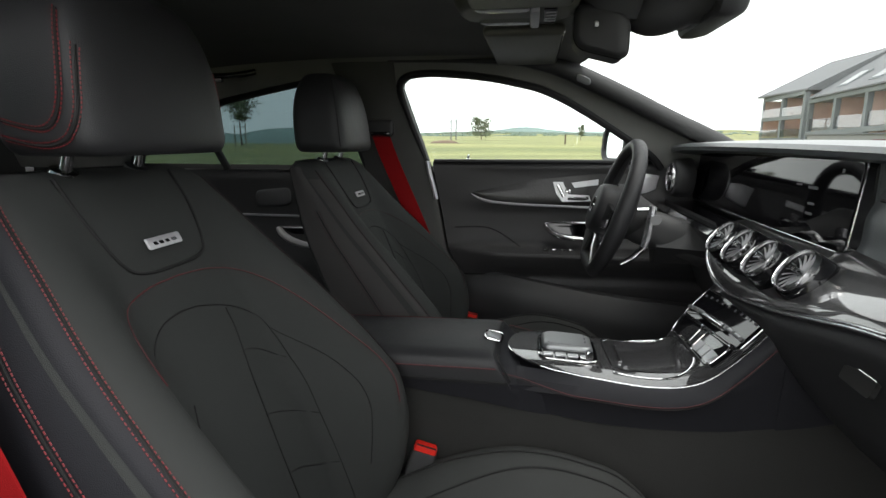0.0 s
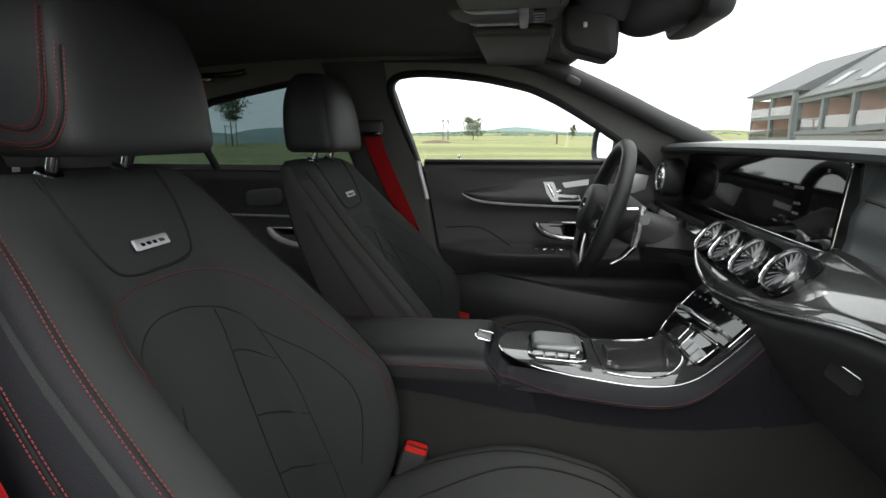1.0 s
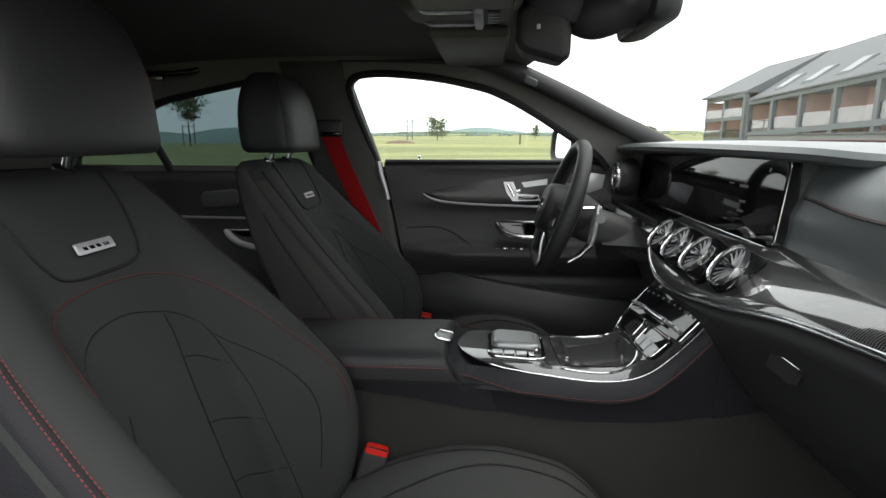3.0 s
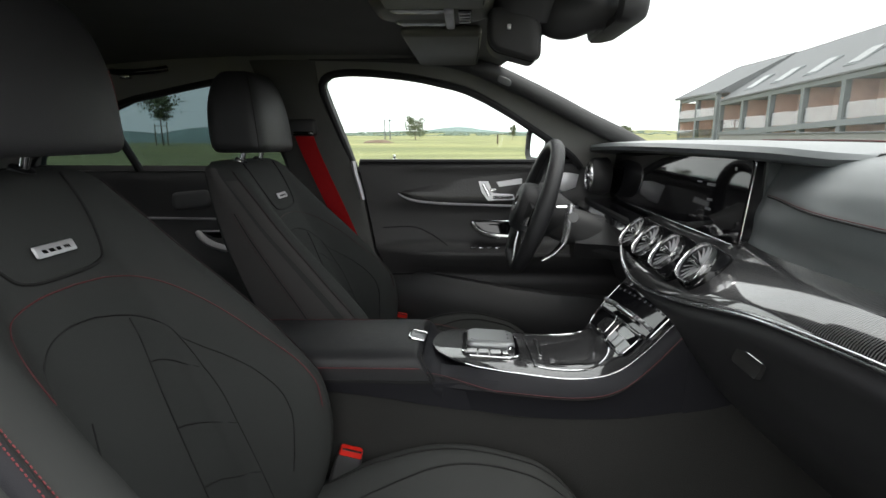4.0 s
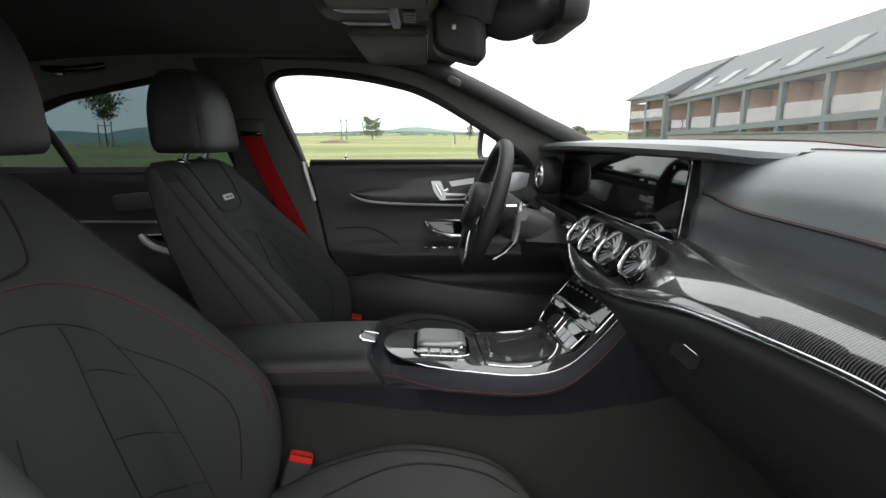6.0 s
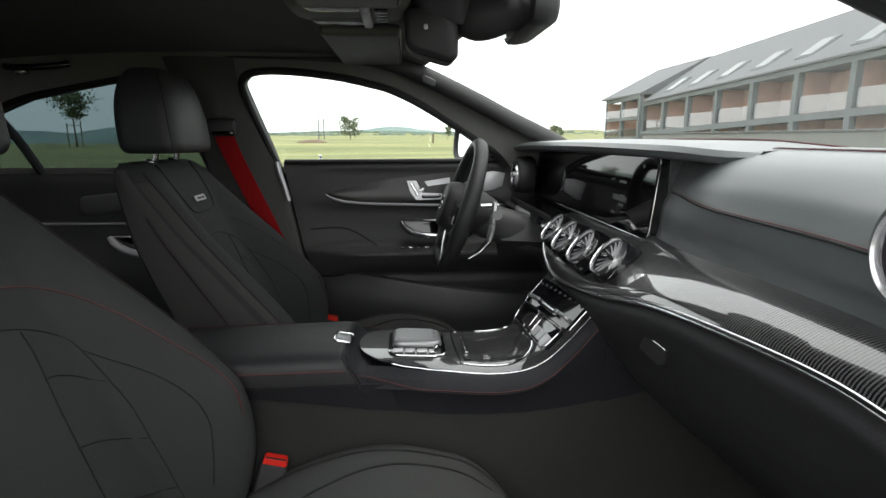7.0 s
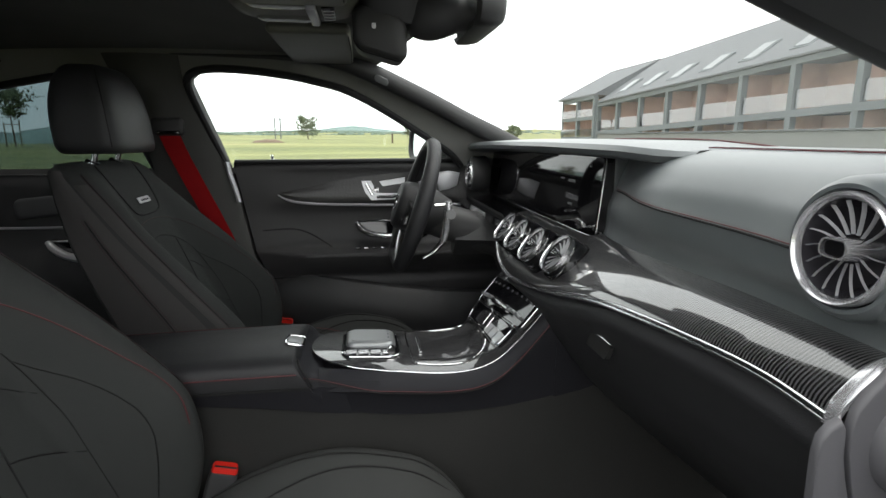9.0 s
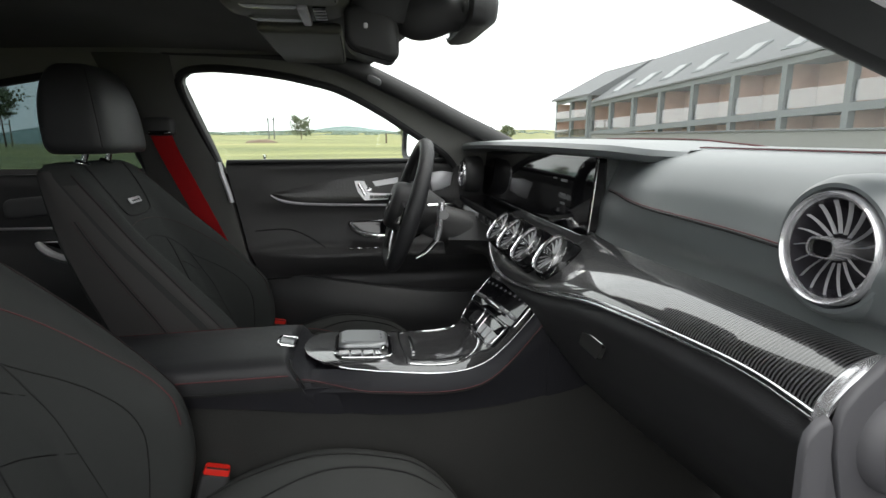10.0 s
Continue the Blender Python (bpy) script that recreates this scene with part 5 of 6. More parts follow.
R = 0.166
rim_pts = []
for k in range(96):
    a = 2 * math.pi * k / 96
    r = R
    if math.cos(a) < -0.86:
        r = R * (0.86 / -math.cos(a)) * 0.99 + 0.002
    rim_pts.append(wpt(r, a))
bm = bmesh.new()
secs = []
for k, p in enumerate(rim_pts):
    a = 2 * math.pi * k / 96
    thick = 0.0155 + 0.003 * abs(math.sin(a)) ** 6
    out = (p - wm.translation).normalized()
    ax = (wm.to_3x3() @ Vector((0, 0, 1)))
    secs.append([p + out * (thick * math.cos(t)) + ax * (thick * 1.12 * math.sin(t)) for t in [2 * math.pi * j / 14 for j in range(14)]])
secs.append(secs[0])
loft(secs, cap=False, bm=bm)
part("rim", bm, LEATHER, wheel, "thick black leather rim")
part("rim_seam", tube([p + (wm.translation - p).normalized() * 0.0168 for p in rim_pts], 0.0012, 5, closed=True), SEAM, wheel)
part("airbag_cover", domed([(0.062 * math.cos(t) - 0.006 * (math.cos(t) < 0), 0.075 * math.sin(t)) for t in [2 * math.pi * j / 28 for j in range(28)]], lambda u, v, d: wm @ Vector((u, v, 0.0 + d)), 0.045, 5, 0.22), LEATHER, wheel, "round black airbag cover")
part("hub_back", lathe([(0.066, 0.008), (0.072, -0.01), (0.060, -0.045), (0.045, -0.09)], 28, wm), PLASTIC, wheel)
part("emblem", lathe([(0.0, 0.0475), (0.016, 0.047), (0.0175, 0.044)], 24, wm), GLOSS_BLACK, wheel)
part("emblem_ring", tube([wpt(0.0185, 2 * math.pi * k / 24, 0.046) for k in range(24)], 0.0018, 6, closed=True), BRIGHT, wheel, "round chrome emblem ring")
for k in range(3):
    a = 2 * math.pi * k / 3
    part("emblem_ray", tube([wpt(0.001, a, 0.0485), wpt(0.018, a, 0.0475)], lambda t: 0.0028 - 0.0022 * t, 6), BRIGHT, wheel)
for s in (-1, 1):
    part("spoke", loft([[wm @ Vector((x + c, s * y, h)) for x, h in ((0.020, 0.012), (0.020, 0.024), (-0.020, 0.024), (-0.020, 0.012))] for y, c in ((0.06, 0.0), (0.10, -0.004), (0.160, -0.008))]), GLOSS_BLACK, wheel, "black side spoke with switches")
    part("spoke_trim", loft([[wm @ Vector((x + c, s * y, h)) for x, h in ((0.006, 0.020), (0.006, 0.028), (-0.012, 0.028), (-0.012, 0.020))] for y, c in ((0.062, -0.03), (0.10, -0.028), (0.160, -0.016))]), CHROME, wheel, "silver spoke trim")
    part("lower_spoke", tube([wpt(0.055, math.pi - s * 0.45, 0.006), wpt(0.10, math.pi - s * 0.52, 0.006), wpt(0.155, math.pi - s * 0.62, 0.002)], 0.016, 8, flat=0.45), CHROME, wheel, "silver lower spoke")
    yp = 0.385 + s * 0.110
    part("shift_paddle", tube(spline([(0.372, yp, 0.945), (0.369, yp, 0.915), (0.365, yp, 0.88), (0.359, yp, 0.850)], 14), lambda t: 0.008 + 0.003 * math.sin(math.pi * t), 10, flat=1.5, up=(0, 1, 0)), VENT_SATIN, wheel, "satin silver shift paddle")
    part("spoke_arm", tube(spline([(0.359, yp, 0.850), (0.340, yp, 0.829), (0.325, yp + s * 0.003, 0.819), (0.308, yp + s * 0.008, 0.810)], 16), lambda t: 0.011 - 0.006 * t, 10, flat=0.7), CHROME, wheel, "silver curved spoke arm")
    part("paddle_arm", tube([(0.338, yp, 0.936), (0.380, yp - s * 0.004, 0.937)], 0.006, 10, flat=0.8), CHROME, wheel)
# column and stalks
column = thing("steering_column", "black steering column shroud with two control stalks", "steering column")
part("shroud", loft([[wm @ Vector((x * k - 0.012, y * k, h)) for x, y in rounded(0.088, 0.10, 0.032, 5)] for k, h in ((0.9, -0.055), (1.0, -0.075), (1.05, -0.14), (1.1, -0.24))]), PLASTIC, column, "black plastic column shroud")
for s in (-1, 1):
    part("stalk", tube([wm @ Vector((0.012, s * 0.05, -0.078)), wm @ Vector((0.02, s * 0.10, -0.078)), wm @ Vector((0.022, s * 0.155, -0.070))], lambda t: 0.008 + 0.003 * t, 10), GLOSS_BLACK, column, "black control stalk")
    part("stalk_tip", tube([wm @ Vector((0.022, s * 0.148, -0.071)), wm @ Vector((0.0225, s * 0.160, -0.069))], 0.0115, 12), GLOSS_BLACK, column, "gloss black stalk tip")
part("column_skirt", loft([[(x, 0.385 - w, z), (x, 0.385 - w * 0.6, z + 0.06), (x, 0.385 + w * 0.6, z + 0.06), (x, 0.385 + w, z), (x, 0.385, z - 0.05)] for x, w, z in ((0.40, 0.05, 0.84), (0.47, 0.07, 0.84), (0.54, 0.10, 0.84))]), PLASTIC, column)

# ---- roof fittings ----
over = thing("overhead_console", "black overhead light console on the headliner", "overhead console")
part("console_body", domed([(x + 0.065, y) for x, y in rounded(0.22, 0.17, 0.06, 6)], lambda u, v, d: Vector((u, v + 0.0, 1.342 - d)), 0.040, 5, 0.22), GREY_TRIM, over, "rounded black plastic body")
for s in (-1, 1):
    part("reading_lamp", domed([(x + 0.045, y + s * 0.052) for x, y in rounded(0.10, 0.045, 0.018, 5)], lambda u, v, d: Vector((u, v, 1.303 - d)), 0.006), LAMP_GLASS, over, "clear reading lamp lens")
    part("lamp_reflector", plate([(x + 0.045, y + s * 0.052) for x, y in rounded(0.088, 0.034, 0.014, 5)], lambda u, v, d: Vector((u, v, 1.3032 - d)), 0.001), ALU, over, "silver lamp reflector", False)
part("switch_strip", box((0.016, 0.13, 0.012), (0.096, 0.0, 1.297), 0.004), SILVER, over, "bright switch strip")
for i in range(4):
    part("switch", box((0.022, 0.018, 0.006), (0.122, -0.034 + 0.023 * i, 1.300), 0.002), GLOSS_BLACK, over)
visor = thing("sun_visor", "dark grey sun visor folded against the headliner", "sun visor", "sun visors")
part("visor_panel", box((0.160, 0.44, 0.022), (0.075, 0.345, 1.301), 0.010, seg=4), GREY_TRIM, visor, "dark grey padded visor")
part("visor_seam", tube([(0.150, 0.15, 1.292), (0.1525, 0.34, 1.2915), (0.150, 0.54, 1.292)], 0.0012, 6), SEAM, visor)
copy_thing(visor, pose(0, -0.66, 0))

mirror = thing("rear_view_mirror", "black rear-view mirror hanging from the windscreen", "rear-view mirror")
part("sensor_housing", loft([[(0.207 + x * k, y, 1.268 + z * k - 0.26 * x * k) for x, z in rounded(0.090, 0.072, 0.020, 6)] for y, k in ((-0.034, 0.80), (-0.030, 0.93), (-0.022, 1.0), (0.055, 1.0), (0.066, 0.9), (0.070, 0.75))]), PLASTIC, mirror, "rounded black sensor housing")
part("housing_seam", tube([(0.207 + x, -0.012, 1.268 + z - 0.26 * x) for x, z in rounded(0.0905, 0.0725, 0.020, 6)], 0.0010, 5, closed=True), SEAM, mirror)
part("housing_foot", loft([[(0.225 + x * k, 0.02 + y * k, z) for x, y in rounded(0.10, 0.11, 0.03, 5)] for k, z in ((1.1, 1.36), (1.0, 1.30), (0.85, 1.285))]), PLASTIC, mirror)
part("mirror_head", loft([[(0.375 + dx, 0.0 + yy * k, zz * k + 1.308) for yy, zz in rounded(0.250, 0.076, 0.036, 7)] for dx, k in ((-0.020, 0.93), (-0.014, 1.0), (0.004, 1.0), (0.022, 0.92), (0.034, 0.7), (0.038, 0.4))]), PLASTIC, mirror, "rounded black mirror shell")
part("mirror_glass", plate(rounded(0.222, 0.054, 0.026, 7), lambda u, v, d: Vector((0.3542 + d, 0.0 + u, 1.308 + v)), 0.001), MIRROR, mirror, "silvered mirror glass", False)
part("mirror_arm", tube(spline([(0.25, 0.02, 1.305), (0.30, 0.0, 1.300), (0.365, -0.03, 1.300)], 12), lambda t: 0.026 + 0.013 * math.sin(math.pi * min(t * 1.2, 1)), 14), PLASTIC, mirror)
part("sensor_lens", domed(rounded(0.007, 0.009, 0.002), lambda u, v, d: Vector((0.196 + u, -0.034 - d, 1.277 + v)), 0.002), ALU, mirror, "small bright sensor lens")

grab = thing("grab_handle", "black roof grab handle above the rear door", "grab handle")
part("grip", tube(spline([(-0.90, 0.598, 1.285), (-0.88, 0.575, 1.278), (-0.82, 0.562, 1.276), (-0.76, 0.565, 1.28), (-0.735, 0.592, 1.29)], 24), 0.009, 10), GLOSS_BLACK, grab)
part("coat_hook", box((0.03, 0.02, 0.012), (-0.84, 0.565, 1.264), 0.004), CHROME, grab, "small chrome hook")

# exterior mirror
xm = thing("wing_mirror", "black exterior wing mirror with bright glass", "wing mirror")
xm_turn = Matrix.Translation((0.375, 0.93, 1.077)) @ pose(0, 0, 0, 0, 4, 15)
part("mirror_shell", loft([[xm_turn @ Vector((dx, yy * k, zz * k)) for yy, zz in rounded(0.19, 0.125, 0.045, 7)] for dx, k in ((0.0, 0.96), (0.02, 1.0), (0.06, 0.97), (0.10, 0.80), (0.125, 0.5))]), CAR_PAINT, xm, "glossy black mirror shell")
part("mirror_glass", plate(rounded(0.165, 0.104, 0.036, 7), lambda u, v, d: xm_turn @ Vector((-0.002 + d, u, v)), 0.002), MIRROR, xm, "silvered mirror glass", False)
part("glass_rim", tube([xm_turn @ Vector((-0.002, u, v)) for u, v in rounded(0.176, 0.114, 0.040, 7)], 0.010, 8, closed=True), RUBBER, xm)
part("mirror_foot", loft([[(x, y, z + 0.012), (x + 0.06, y, z + 0.012), (x + 0.06, y, z - 0.012), (x, y, z - 0.012)] for x, y, z in ((0.40, 0.75, 1.03), (0.39, 0.84, 1.035))]), CAR_PAINT, xm)


# ---- car outside the cabin ----
hood = bmesh.new()
surface(lambda x, t: Vector((x, t * 0.86, 1.015 - 0.20 * ((x - 0.9) / 1.1) ** 1.6 - 0.05 * t * t * t * t + 0.015 * math.exp(-((abs(t) - 0.55) / 0.12) ** 2))), span(0.98, 2.1, 20), span(-1, 1, 25), hood)
tagged(obj("bonnet", hood, CAR_PAINT), "black painted car bonnet before the windscreen", "car bonnet", kind="structure")
skin = bmesh.new()
loft([[(x, 0.80, 1.0), (x, 0.90, 0.93), (x, 0.93, 0.7), (x, 0.91, 0.3), (x, 0.80, 0.2)] for x in (-2.0, 2.1)], closed=False, cap=False, bm=skin)
tagged(obj("body_side", skin, CAR_PAINT), "black painted car body side", "car body", kind="structure")
sill = bmesh.new()
box((2.3, 0.14, 0.2), (-0.2, -0.79, 0.27), 0.03, bm=sill)
tagged(obj("door_sill", sill, CAR_PAINT), "black door sill below the open door", "door sill", kind="structure")
cowl = bmesh.new()
box((0.12, 1.3, 0.02), (0.985, 0, 1.03), 0.006, bm=cowl)
tagged(obj("cowl_panel", cowl, RUBBER), "black cowl panel at the windscreen base", "cowl", kind="structure")


# ---- landscape ----
def height(x, y):
    d = math.hypot(x, y)
    k = sstep(14, 40, d)
    h = k * (0.28 * noise.noise(Vector((x * 0.035, y * 0.035, 3.1))) + 0.10 * noise.noise(Vector((x * 0.13, y * 0.13, 8.0))))
    bank = 0.55 * sstep(30, 60, y) * sstep(90, 60, y) * math.exp(-((x + 6) / 30) ** 2)
    far = sstep(70, 260, d) * (2.0 - 13.0 * sstep(-0.27, -0.40, x / max(abs(y), 1.0)) * sstep(0, 40, y))
    hill = 4.0 * math.exp(-((x + 25) / 130) ** 2 - ((y - 520) / 90) ** 2) + 5 * math.exp(-((x + 330) / 120) ** 2 - ((y - 400) / 80) ** 2) + 8 * math.exp(-((x - 190) / 110) ** 2 - ((y - 600) / 90) ** 2)
    hill += 5 * math.exp(-((x + 170) / 70) ** 2 - ((y - 330) / 50) ** 2)
    return h + bank + far + hill + k * 1.5 * noise.noise(Vector((x * 0.008, y * 0.008, 1.0))) * sstep(100, 300, d)


rows = []
bm = bmesh.new()
radii = [0.5, 4, 8, 14] + [16 * 1.075 ** i for i in range(60)] + [1600, 2600, 4000]
n_a = 180
prev = None
for r in radii:
    ring = [bm.verts.new((r * math.cos(2 * math.pi * k / n_a), r * math.sin(2 * math.pi * k / n_a), height(r * math.cos(2 * math.pi * k / n_a), r * math.sin(2 * math.pi * k / n_a)))) for k in range(n_a)]
    if prev:
        for k in range(n_a):
            bm.faces.new((prev[k], prev[(k + 1) % n_a], ring[(k + 1) % n_a], ring[k]))
    else:
        bm.faces.new(ring)
    prev = ring
ground = tagged(obj("ground", bm, GRASS), "rough yellow-green meadow with low hills", "meadow", kind="structure")

FOLIAGE = material("leaf_green", (0.12, 0.145, 0.08), 0.7, mottle=0.35, mottle_scale=2.0)
# woods colour is lightened to carry the haze of distance
HAZED_WOODS = material("far_woods", (0.12, 0.16, 0.125), 0.9, mottle=0.4, mottle_scale=0.05)
BARK = material("bark", (0.12, 0.09, 0.065), 0.9, mottle=0.3, mottle_scale=8.0)
STAKE = material("weathered_wood", (0.20, 0.16, 0.11), 0.8, mottle=0.3, mottle_scale=8.0)
STEEL = material("grey_steel", (0.15, 0.155, 0.16), 0.6)


def make_tree(label, at, tall, spread, trunk_r, leaves, seed, clear=0.35, group="meadow trees", leaf=0.16):
    rnd = random.Random(seed)
    tree = thing("tree", label, "tree", group, at)
    lean = (rnd.uniform(-0.03, 0.03), rnd.uniform(-0.03, 0.03))
    trunk = [Vector((lean[0] * h * tall, lean[1] * h * tall, h * tall * 0.85)) for h in span(0, 1, 8)]
    bm = tube(trunk, lambda t: trunk_r * (1.1 - 0.85 * t), 8)
    tips = []
    for i in range(16):
        h = clear + (0.92 - clear) * (i + rnd.random()) / 16
        base = Vector((lean[0] * h * tall, lean[1] * h * tall, h * tall * 0.9))
        a = rnd.uniform(0, 6.28)
        reach = spread * (1.0 - 0.75 * abs((h - clear) / (1 - clear) - 0.35)) * rnd.uniform(0.6, 1.1)
        tip = base + Vector((math.cos(a) * reach, math.sin(a) * reach, reach * rnd.uniform(0.3, 0.8)))
        tube([base, base.lerp(tip, 0.5) + Vector((0, 0, 0.05 * reach)), tip], lambda t: trunk_r * 0.35 * (1 - 0.8 * t), 5, bm=bm)
        tips += [(tip, reach), (base.lerp(tip, 0.6), reach)]
    part("trunk", bm, BARK, tree, "thin brown trunk and limbs")
    verts, faces = [], []
    for _ in range(leaves):
        c, reach = rnd.choice(tips)
        p = c + Vector((rnd.gauss(0, 1), rnd.gauss(0, 1), rnd.gauss(0, 0.8))) * (0.28 * max(reach, spread * 0.4))
        q = Euler((rnd.uniform(0, 6.28), rnd.uniform(0, 6.28), rnd.uniform(0, 6.28))).to_matrix()
        s = leaf * rnd.uniform(0.6, 1.4)
        k = len(verts)
        for v in ((-s, 0, 0), (0, -s * 0.5, s * 0.15), (s, 0, 0), (0, s * 0.5, s * 0.15)):
            verts.append(p + q @ Vector(v))
        faces.append((k, k + 1, k + 2, k + 3))
    me = bpy.data.meshes.new("crown")
    me.from_pydata(verts, [], faces)
    me.materials.append(FOLIAGE)
    crown = new("crown", me)
    crown.parent = tree
    return tree


make_tree("young staked tree with loose green crown", (-34.2, 60, height(-34.2, 60)), 6.2, 1.7, 0.09, 1500, 4, 0.5, leaf=0.15)
for sx_ in (-0.7, 0.7):
    st = thing("tree_stake", "weathered wooden stake beside the young tree", "tree stake", "tree stakes", (-34.2 + sx_, 59.8, height(-34.2, 60)))
    part("post", tube([(0, 0, -0.2), (0, 0, 2.4)], 0.06, 8), STAKE, st)
    part("rail", tube([(0, 0, 2.2), (-sx_ * 0.98, 0, 2.2)], 0.045, 6), STAKE, st)
make_tree("round leafy tree in the meadow", (-13.9, 150, height(-13.9, 150) - 0.6), 6.6, 3.4, 0.14, 1100, 7, 0.2, leaf=0.28)
make_tree("slim young tree in the meadow", (12.6, 150, height(12.6, 150) - 0.6), 5.2, 1.1, 0.08, 500, 9, 0.35, leaf=0.2)
make_tree("small leafy tree in the meadow", (-24.0, 62, height(-24, 62)), 2.3, 1.0, 0.05, 500, 12, 0.15, leaf=0.12)
make_tree("small leafy bush in the meadow", (-27.0, 61, height(-27, 61)), 1.9, 0.9, 0.05, 400, 14, 0.1, leaf=0.12)
make_tree("leafy tree beside the hotel", (27.0, 95, height(27, 95)), 3.4, 1.3, 0.08, 380, 17, 0.2, leaf=0.25)
make_tree("leafy tree beside the hotel", (24.6, 99, height(24.6, 99)), 3.0, 1.2, 0.08, 380, 18, 0.2, leaf=0.25)
# far woods on the hills, their green paled for distance haze
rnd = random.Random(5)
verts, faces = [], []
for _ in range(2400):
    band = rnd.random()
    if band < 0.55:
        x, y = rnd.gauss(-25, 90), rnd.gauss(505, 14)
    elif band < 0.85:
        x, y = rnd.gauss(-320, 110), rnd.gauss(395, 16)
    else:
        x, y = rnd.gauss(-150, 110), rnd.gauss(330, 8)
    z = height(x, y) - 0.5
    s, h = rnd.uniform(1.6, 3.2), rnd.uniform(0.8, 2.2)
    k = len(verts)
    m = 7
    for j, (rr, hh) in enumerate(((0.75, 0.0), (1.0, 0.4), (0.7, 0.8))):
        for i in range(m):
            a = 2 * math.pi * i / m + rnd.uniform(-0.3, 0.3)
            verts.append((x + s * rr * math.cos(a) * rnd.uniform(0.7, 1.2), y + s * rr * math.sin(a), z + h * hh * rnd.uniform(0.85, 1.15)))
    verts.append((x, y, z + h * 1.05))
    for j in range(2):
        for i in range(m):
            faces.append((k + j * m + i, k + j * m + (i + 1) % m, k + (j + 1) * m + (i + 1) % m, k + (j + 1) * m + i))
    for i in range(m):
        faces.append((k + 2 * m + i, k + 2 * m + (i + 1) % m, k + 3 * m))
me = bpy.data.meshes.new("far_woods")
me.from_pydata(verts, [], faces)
me.materials.append(HAZED_WOODS)
tagged(new("far_woods", me), "green woods along the distant hills, paled by painted haze", "woods", kind="stuff")
# wooded hills on the horizon; distance haze is put into their pale blue-green colour
HAZY_HILL = material("haze_painted_hills", (0.21, 0.275, 0.26), 0.95, spec=0.05, mottle=0.35, mottle_scale=0.006)
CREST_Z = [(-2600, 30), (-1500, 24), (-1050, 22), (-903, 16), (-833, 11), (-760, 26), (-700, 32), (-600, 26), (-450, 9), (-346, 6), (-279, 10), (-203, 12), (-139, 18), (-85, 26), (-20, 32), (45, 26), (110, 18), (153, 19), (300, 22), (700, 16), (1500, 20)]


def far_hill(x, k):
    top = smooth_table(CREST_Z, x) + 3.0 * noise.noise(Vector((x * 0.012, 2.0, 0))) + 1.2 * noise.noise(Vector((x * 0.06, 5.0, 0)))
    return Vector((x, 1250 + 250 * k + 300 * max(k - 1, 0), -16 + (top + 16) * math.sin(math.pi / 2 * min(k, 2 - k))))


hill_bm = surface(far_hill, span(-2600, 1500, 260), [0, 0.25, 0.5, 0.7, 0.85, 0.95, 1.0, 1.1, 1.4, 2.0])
tagged(obj("backdrop_hills", hill_bm, HAZY_HILL), "wooded hills on the horizon, pale blue-green from painted haze", "hills", kind="structure")

for x0 in (-22.3, -20.9):
    pole = thing("field_pole", "thin grey pole standing in the meadow", "pole", "field poles", (x0, 150, height(x0, 150) - 0.5))
    part("shaft", tube([(0, 0, 0), (0, 0, 6.9 - height(x0, 150))], 0.17, 8), STEEL, pole)
    part("crossbar", tube([(-0.5, 0, 6.3 - height(x0, 150)), (1.9, 0, 6.4 - height(x0, 150))], 0.07, 6), STEEL, pole)
post = thing("marker_post", "dark short post in the meadow", "post", "", (3.55, 60, height(3.55, 60) - 0.1))
part("shaft", tube([(0, 0, 0), (0, 0, 1.1)], 0.09, 8), BARK, post)

soil = thing("soil_mound", "low brown heap of soil in the meadow", "soil heap", "", (-11.3, 70, height(-11.3, 70) - 0.1))
part("heap", domed([(1.9 * math.cos(a) * (1 + 0.15 * math.sin(3 * a)), 1.1 * math.sin(a)) for a in [2 * math.pi * k / 28 for k in range(28)]], lambda u, v, d: Vector((u, v, d + 0.12 * noise.noise(Vector((u * 1.3, v * 1.3, d * 3))))), 0.55, 6, 0.9), material("brown_soil", (0.16, 0.115, 0.085), 0.95, mottle=0.3, mottle_scale=1.5), soil)

# ---- hotel ----
CONCRETE = material("grey_concrete", (0.14, 0.155, 0.16), 0.8, mottle=0.15, mottle_scale=0.8, grain=0.3, grain_scale=20)
WARM_WOOD = material("warm_timber_cladding", (0.58, 0.40, 0.32), 0.65, mottle=0.25, mottle_scale=1.2)
ROOFING = material("grey_roof_sheet", (0.095, 0.10, 0.105), 0.6, mottle=0.15, mottle_scale=0.6)
RAIL_GLASS = glass_material("balcony_glass", (0.74, 0.75, 0.73), 0.30)
PANE = material("dark_window_pane", (0.07, 0.08, 0.085), 0.05, spec=0.8, mottle=0.05)
WHITE = material("white_curtain", (0.4, 0.4, 0.39), 0.8)

hotel = thing("hotel_building", "long grey hotel with timber-lined balconies and pitched roof", "building")
X0, Y0, BAY, BAYS = 25.4, 55.5, 4.48, 11
FALL = 1.1 / 31.4


def eave(y):
    return 4.72 + (Y0 - y) * FALL


def bar(name, a, b, w, h, mat, parent=hotel, label=""):
    """A beam from a to b, w wide along x, h high."""
    a, b = Vector(a), Vector(b)
    d = b - a
    bm = bmesh.new()
    sx2 = Vector((w / 2, 0, 0))
    up = Vector((0, 0, h / 2))
    if abs(d.x) > abs(d.y):
        sx2 = Vector((0, w / 2, 0))
    loft([[p - sx2 - up, p + sx2 - up, p + sx2 + up, p - sx2 + up] for p in (a, b)], bm=bm)
    return part(name, bm, mat, parent, label, False)


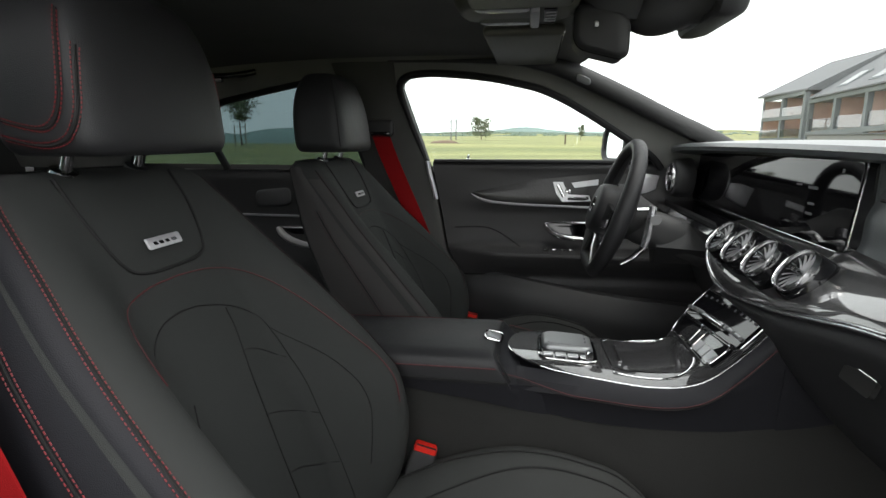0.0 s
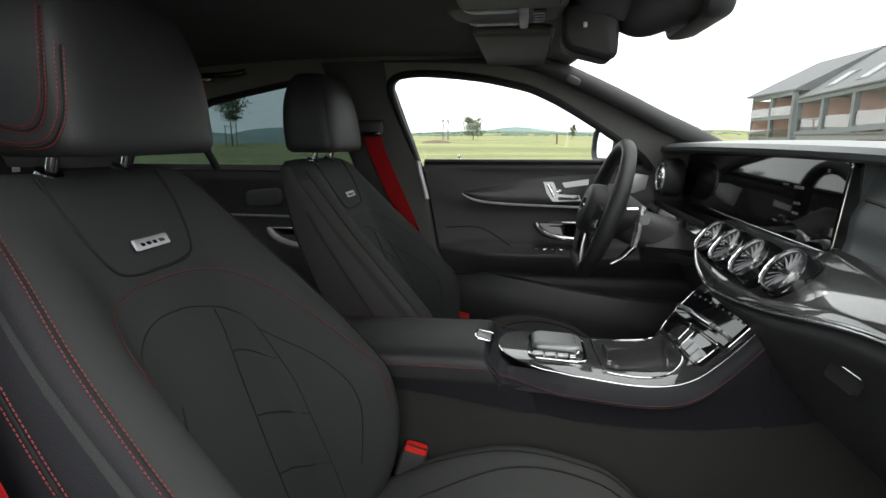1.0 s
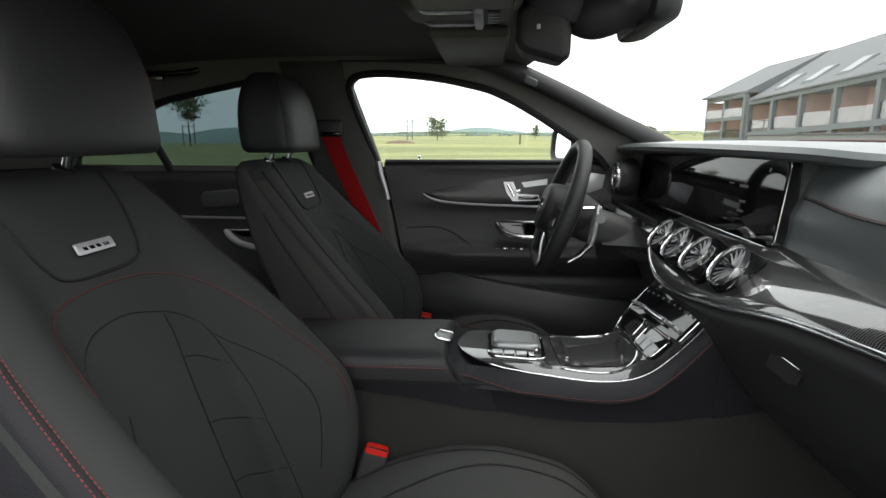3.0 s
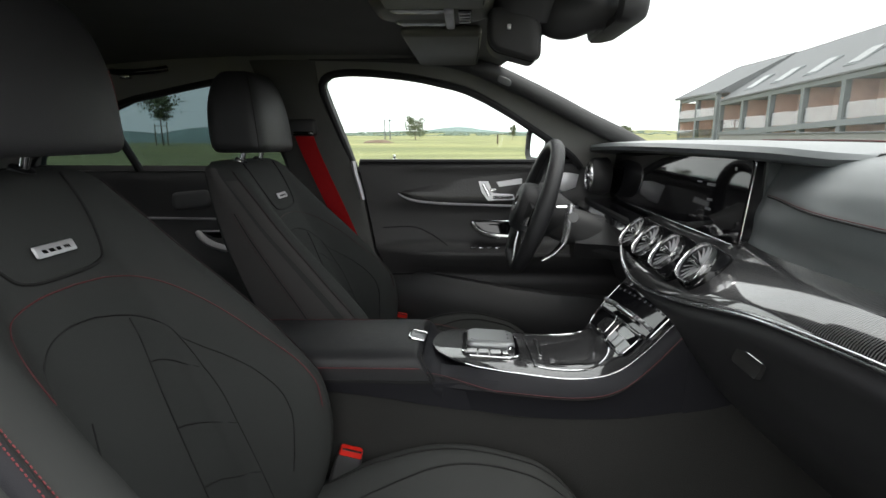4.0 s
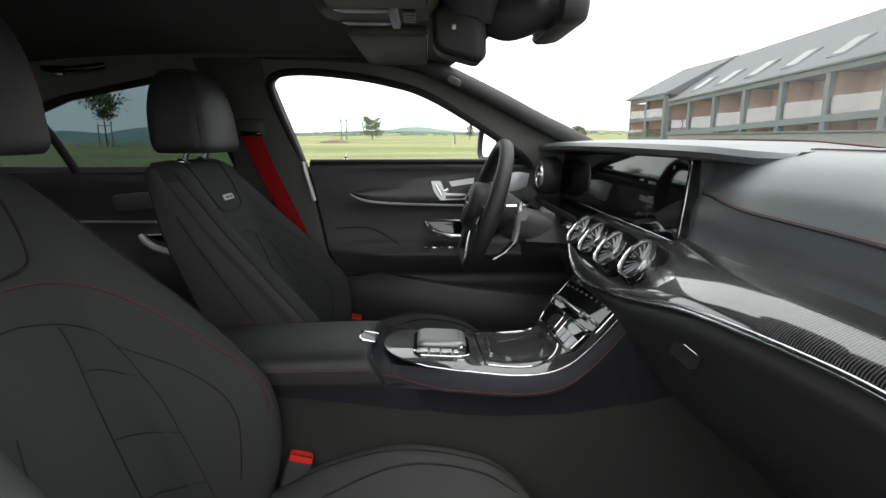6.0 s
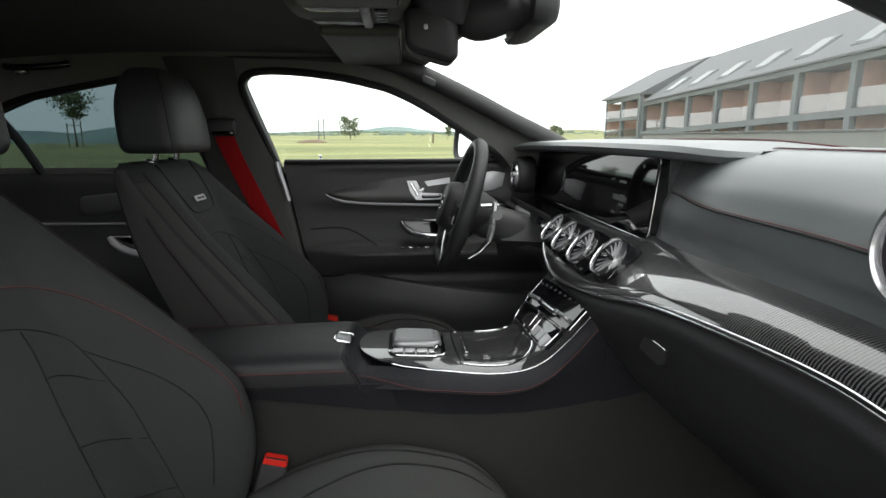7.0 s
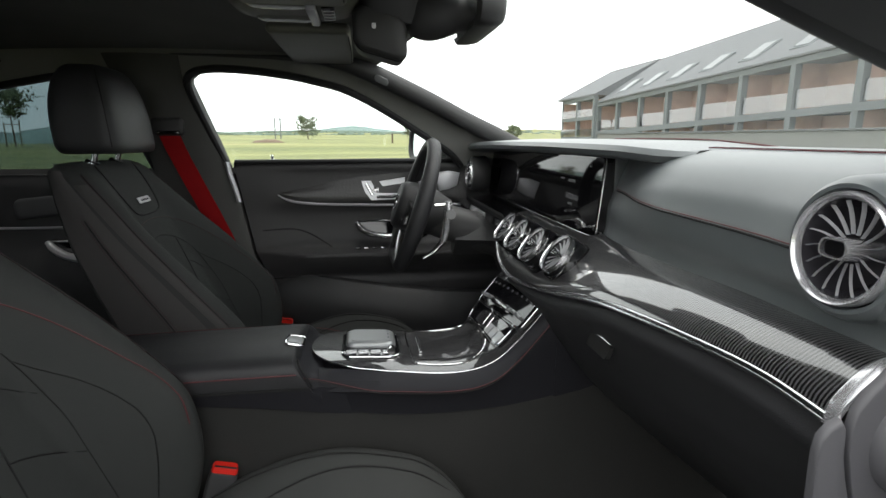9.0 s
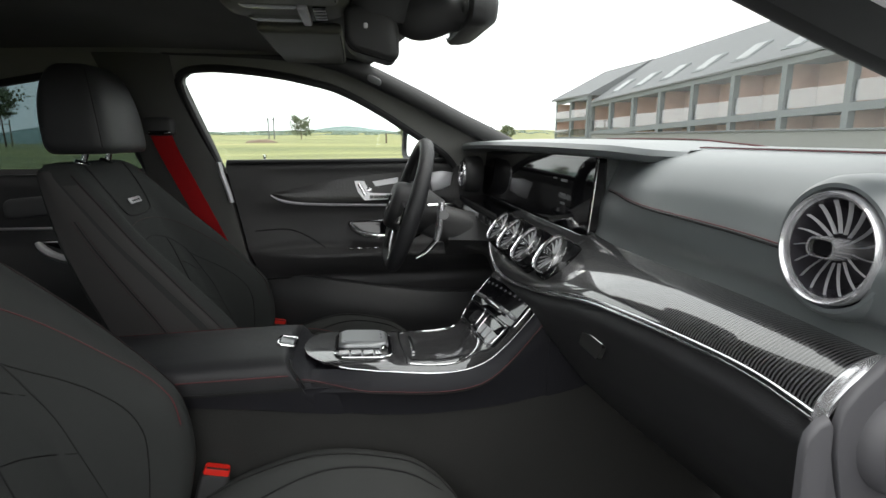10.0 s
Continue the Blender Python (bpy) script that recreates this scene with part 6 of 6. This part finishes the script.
Y_END = Y0 - BAY * BAYS
STOREY = 2.95
for lvl in range(3):
    off = 0.22 + STOREY * lvl
    bar("slab_edge", (X0, Y0, eave(Y0) - off), (X0, Y_END, eave(Y_END) - off), 0.5, 0.42 if lvl else 0.34, CONCRETE, hotel, "grey concrete slab edge" if lvl == 0 else "")
    bar("floor_slab", (X0 + 1.1, Y0, eave(Y0) - off), (X0 + 1.1, Y_END, eave(Y_END) - off), 2.0, 0.2, CONCRETE)
for i in range(BAYS + 1):
    y = Y0 - BAY * i
    bm = bmesh.new()
    box((0.42, 0.40, 9.0), (X0, y, eave(y) - 4.4), 0.0, bm=bm)
    part("column", bm, CONCRETE, hotel, "grey concrete column" if i == 0 else "", False)
    bm = bmesh.new()
    box((1.9, 0.16, 9.0), (X0 + 1.15, y, eave(y) - 4.5), 0.0, bm=bm)
    part("party_wall", bm, WARM_WOOD, hotel, "warm timber-clad balcony side wall" if i == 0 else "", False)
for i in range(BAYS):
    yc = Y0 - BAY * (i + 0.5)
    for lvl in range(2):
        zt = eave(yc) - 0.42 - STOREY * lvl
        bm = bmesh.new()
        box((0.04, BAY - 0.42, 1.05), (X0 - 0.05, yc, zt - 2.0), 0.0, bm=bm)
        part("balcony_rail", bm, RAIL_GLASS, hotel, "frosted glass balcony rail" if i == 0 else "", False)
        bm = bmesh.new()
        box((0.10, BAY - 0.2, 2.7), (X0 + 2.1, yc, zt - 1.35), 0.0, bm=bm)
        part("back_wall", bm, WARM_WOOD, hotel, "", False)
        w = bmesh.new()
        box((0.08, 1.5, 2.2), (X0 + 2.02, yc - 0.85, zt - 1.45), 0.0, bm=w)
        part("window", w, PANE, hotel, "dark balcony window" if i == 0 else "", False)
        w = bmesh.new()
        box((0.06, 0.5, 2.1), (X0 + 1.96, yc - 1.35, zt - 1.45), 0.0, bm=w)
        part("curtain", w, WHITE, hotel, "", False)
RIDGE = 4.6
bm = bmesh.new()
loft([[(X0 - 0.45, y, eave(y) - 0.02), (X0 - 0.45, y, eave(y) + 0.10), (X0 + 6.5, y, eave(y) + RIDGE), (X0 + 13.5, y, eave(y)), (X0 + 13.5, y, eave(y) - 0.02)] for y in (Y0 - 0.5, (Y0 + Y_END) / 2, Y_END)], bm=bm)
part("roof", bm, ROOFING, hotel, "grey sheet pitched roof", False)
bm = bmesh.new()
box((11.0, BAY * BAYS - 0.4, 9), (X0 + 7.7, (Y0 + Y_END) / 2, 0.0), 0.0, bm=bm)
part("wall", bm, CONCRETE, hotel, "", False)
for i in range(BAYS - 1):
    y = Y0 - BAY * (i + 0.9)
    k = 0.42
    bm = bmesh.new()
    xx, zz = X0 + 6.5 * 0.22, eave(y) + RIDGE * 0.22
    m = Matrix.Translation((xx, y, zz + 0.12)) @ pose(0, 0, 0, 0, -math.degrees(math.atan2(RIDGE, 6.5)), 0)
    box((2.3, 1.5, 0.5), (0, 0, 0), 0.0, m=m, bm=bm)
    dormer = part("roof_window", bm, CONCRETE, hotel, "roof window box" if i == 0 else "", False)
    bm = bmesh.new()
    box((1.9, 1.15, 0.04), (0, 0, 0.265), 0.0, m=m, bm=bm)
    part("pane", bm, PANE, dormer, "", False)
bm = bmesh.new()
box((1.0, 1.6, 1.8), (X0 + 6.5, 32.0, eave(32) + RIDGE + 0.3), 0.0, bm=bm)
part("chimney", bm, CONCRETE, hotel, "", False)
# higher end block
wing = thing("hotel_end_block", "grey end block of the hotel with stacked balconies", "building")
YB = Y0 + 0.3
for lvl in range(4):
    bar("slab_edge", (X0 - 0.3, YB, 5.35 - 2.15 * lvl), (X0 + 0.2, YB + 10.5, 5.35 - 2.15 * lvl), 0.5, 0.36, CONCRETE, wing, "grey concrete slab edge" if lvl == 0 else "")
for i in range(3):
    bm = bmesh.new()
    box((0.4, 0.45, 8.5), (X0 - 0.3 + 0.25 * i, YB + 5.25 * i, 1.2), 0.0, bm=bm)
    part("column", bm, CONCRETE, wing, "", False)
    if i < 2:
        for lvl in range(3):
            bm = bmesh.new()
            box((0.05, 4.7, 0.85), (X0 - 0.25, YB + 2.6 + 5.25 * i, 5.35 - 2.15 * lvl - 1.55), 0.0, bm=bm)
            part("balcony_rail", bm, RAIL_GLASS, wing, "", False)
            bm = bmesh.new()
            box((0.1, 4.9, 1.9), (X0 + 2.0, YB + 2.6 + 5.25 * i, 5.35 - 2.15 * lvl - 1.1), 0.0, bm=bm)
            part("back_wall", bm, WARM_WOOD, wing, "", False)
    bm = bmesh.new()
    box((2.0, 0.15, 8.0), (X0 + 1.1, YB + 0.2 + 5.05 * i, 1.2), 0.0, bm=bm)
    part("party_wall", bm, WARM_WOOD, wing, "", False)
bm = bmesh.new()
loft([[(X0 - 0.55, y, 5.55), (X0 - 0.55, y, 5.72), (X0 + 6.5, y, 9.4), (X0 + 13, y, 5.55)] for y in (YB - 0.5, YB + 11.0)], bm=bm)
part("roof", bm, ROOFING, wing, "grey sheet pitched roof", False)
bm = bmesh.new()
box((10.6, 10.4, 7.5), (X0 + 7.4, YB + 5.3, 1.8), 0.0, bm=bm)
part("wall", bm, CONCRETE, wing, "", False)

# low pale wall before the hotel, and the tarmac the car stands on
bm = bmesh.new()
box((0.5, 34.0, 1.42), (20.5, 27.0, 0.69), 0.05, bm=bm)
tagged(obj("garden_wall", bm, material("pale_render", (0.18, 0.183, 0.18), 0.8, mottle=0.1, mottle_scale=0.7), False), "low pale rendered wall before the hotel", "wall", kind="structure")
bm = bmesh.new()
box((0.7, 34.2, 0.09), (20.5, 27.0, 1.446), 0.02, bm=bm)
tagged(obj("wall_coping", bm, ROOFING, False), "dark coping along the low garden wall", "coping", kind="structure")
TARMAC = material("tarmac", (0.055, 0.055, 0.058), 0.85, mottle=0.25, mottle_scale=0.6, grain=0.6, grain_scale=120)
bm = bmesh.new()
bmesh.ops.create_circle(bm, cap_ends=True, segments=48, radius=13.0)
bmesh.ops.translate(bm, vec=(0, 0, 0.03), verts=bm.verts[:])
tagged(obj("pavement", bm, TARMAC, False), "dark tarmac under the car", "tarmac", kind="structure")
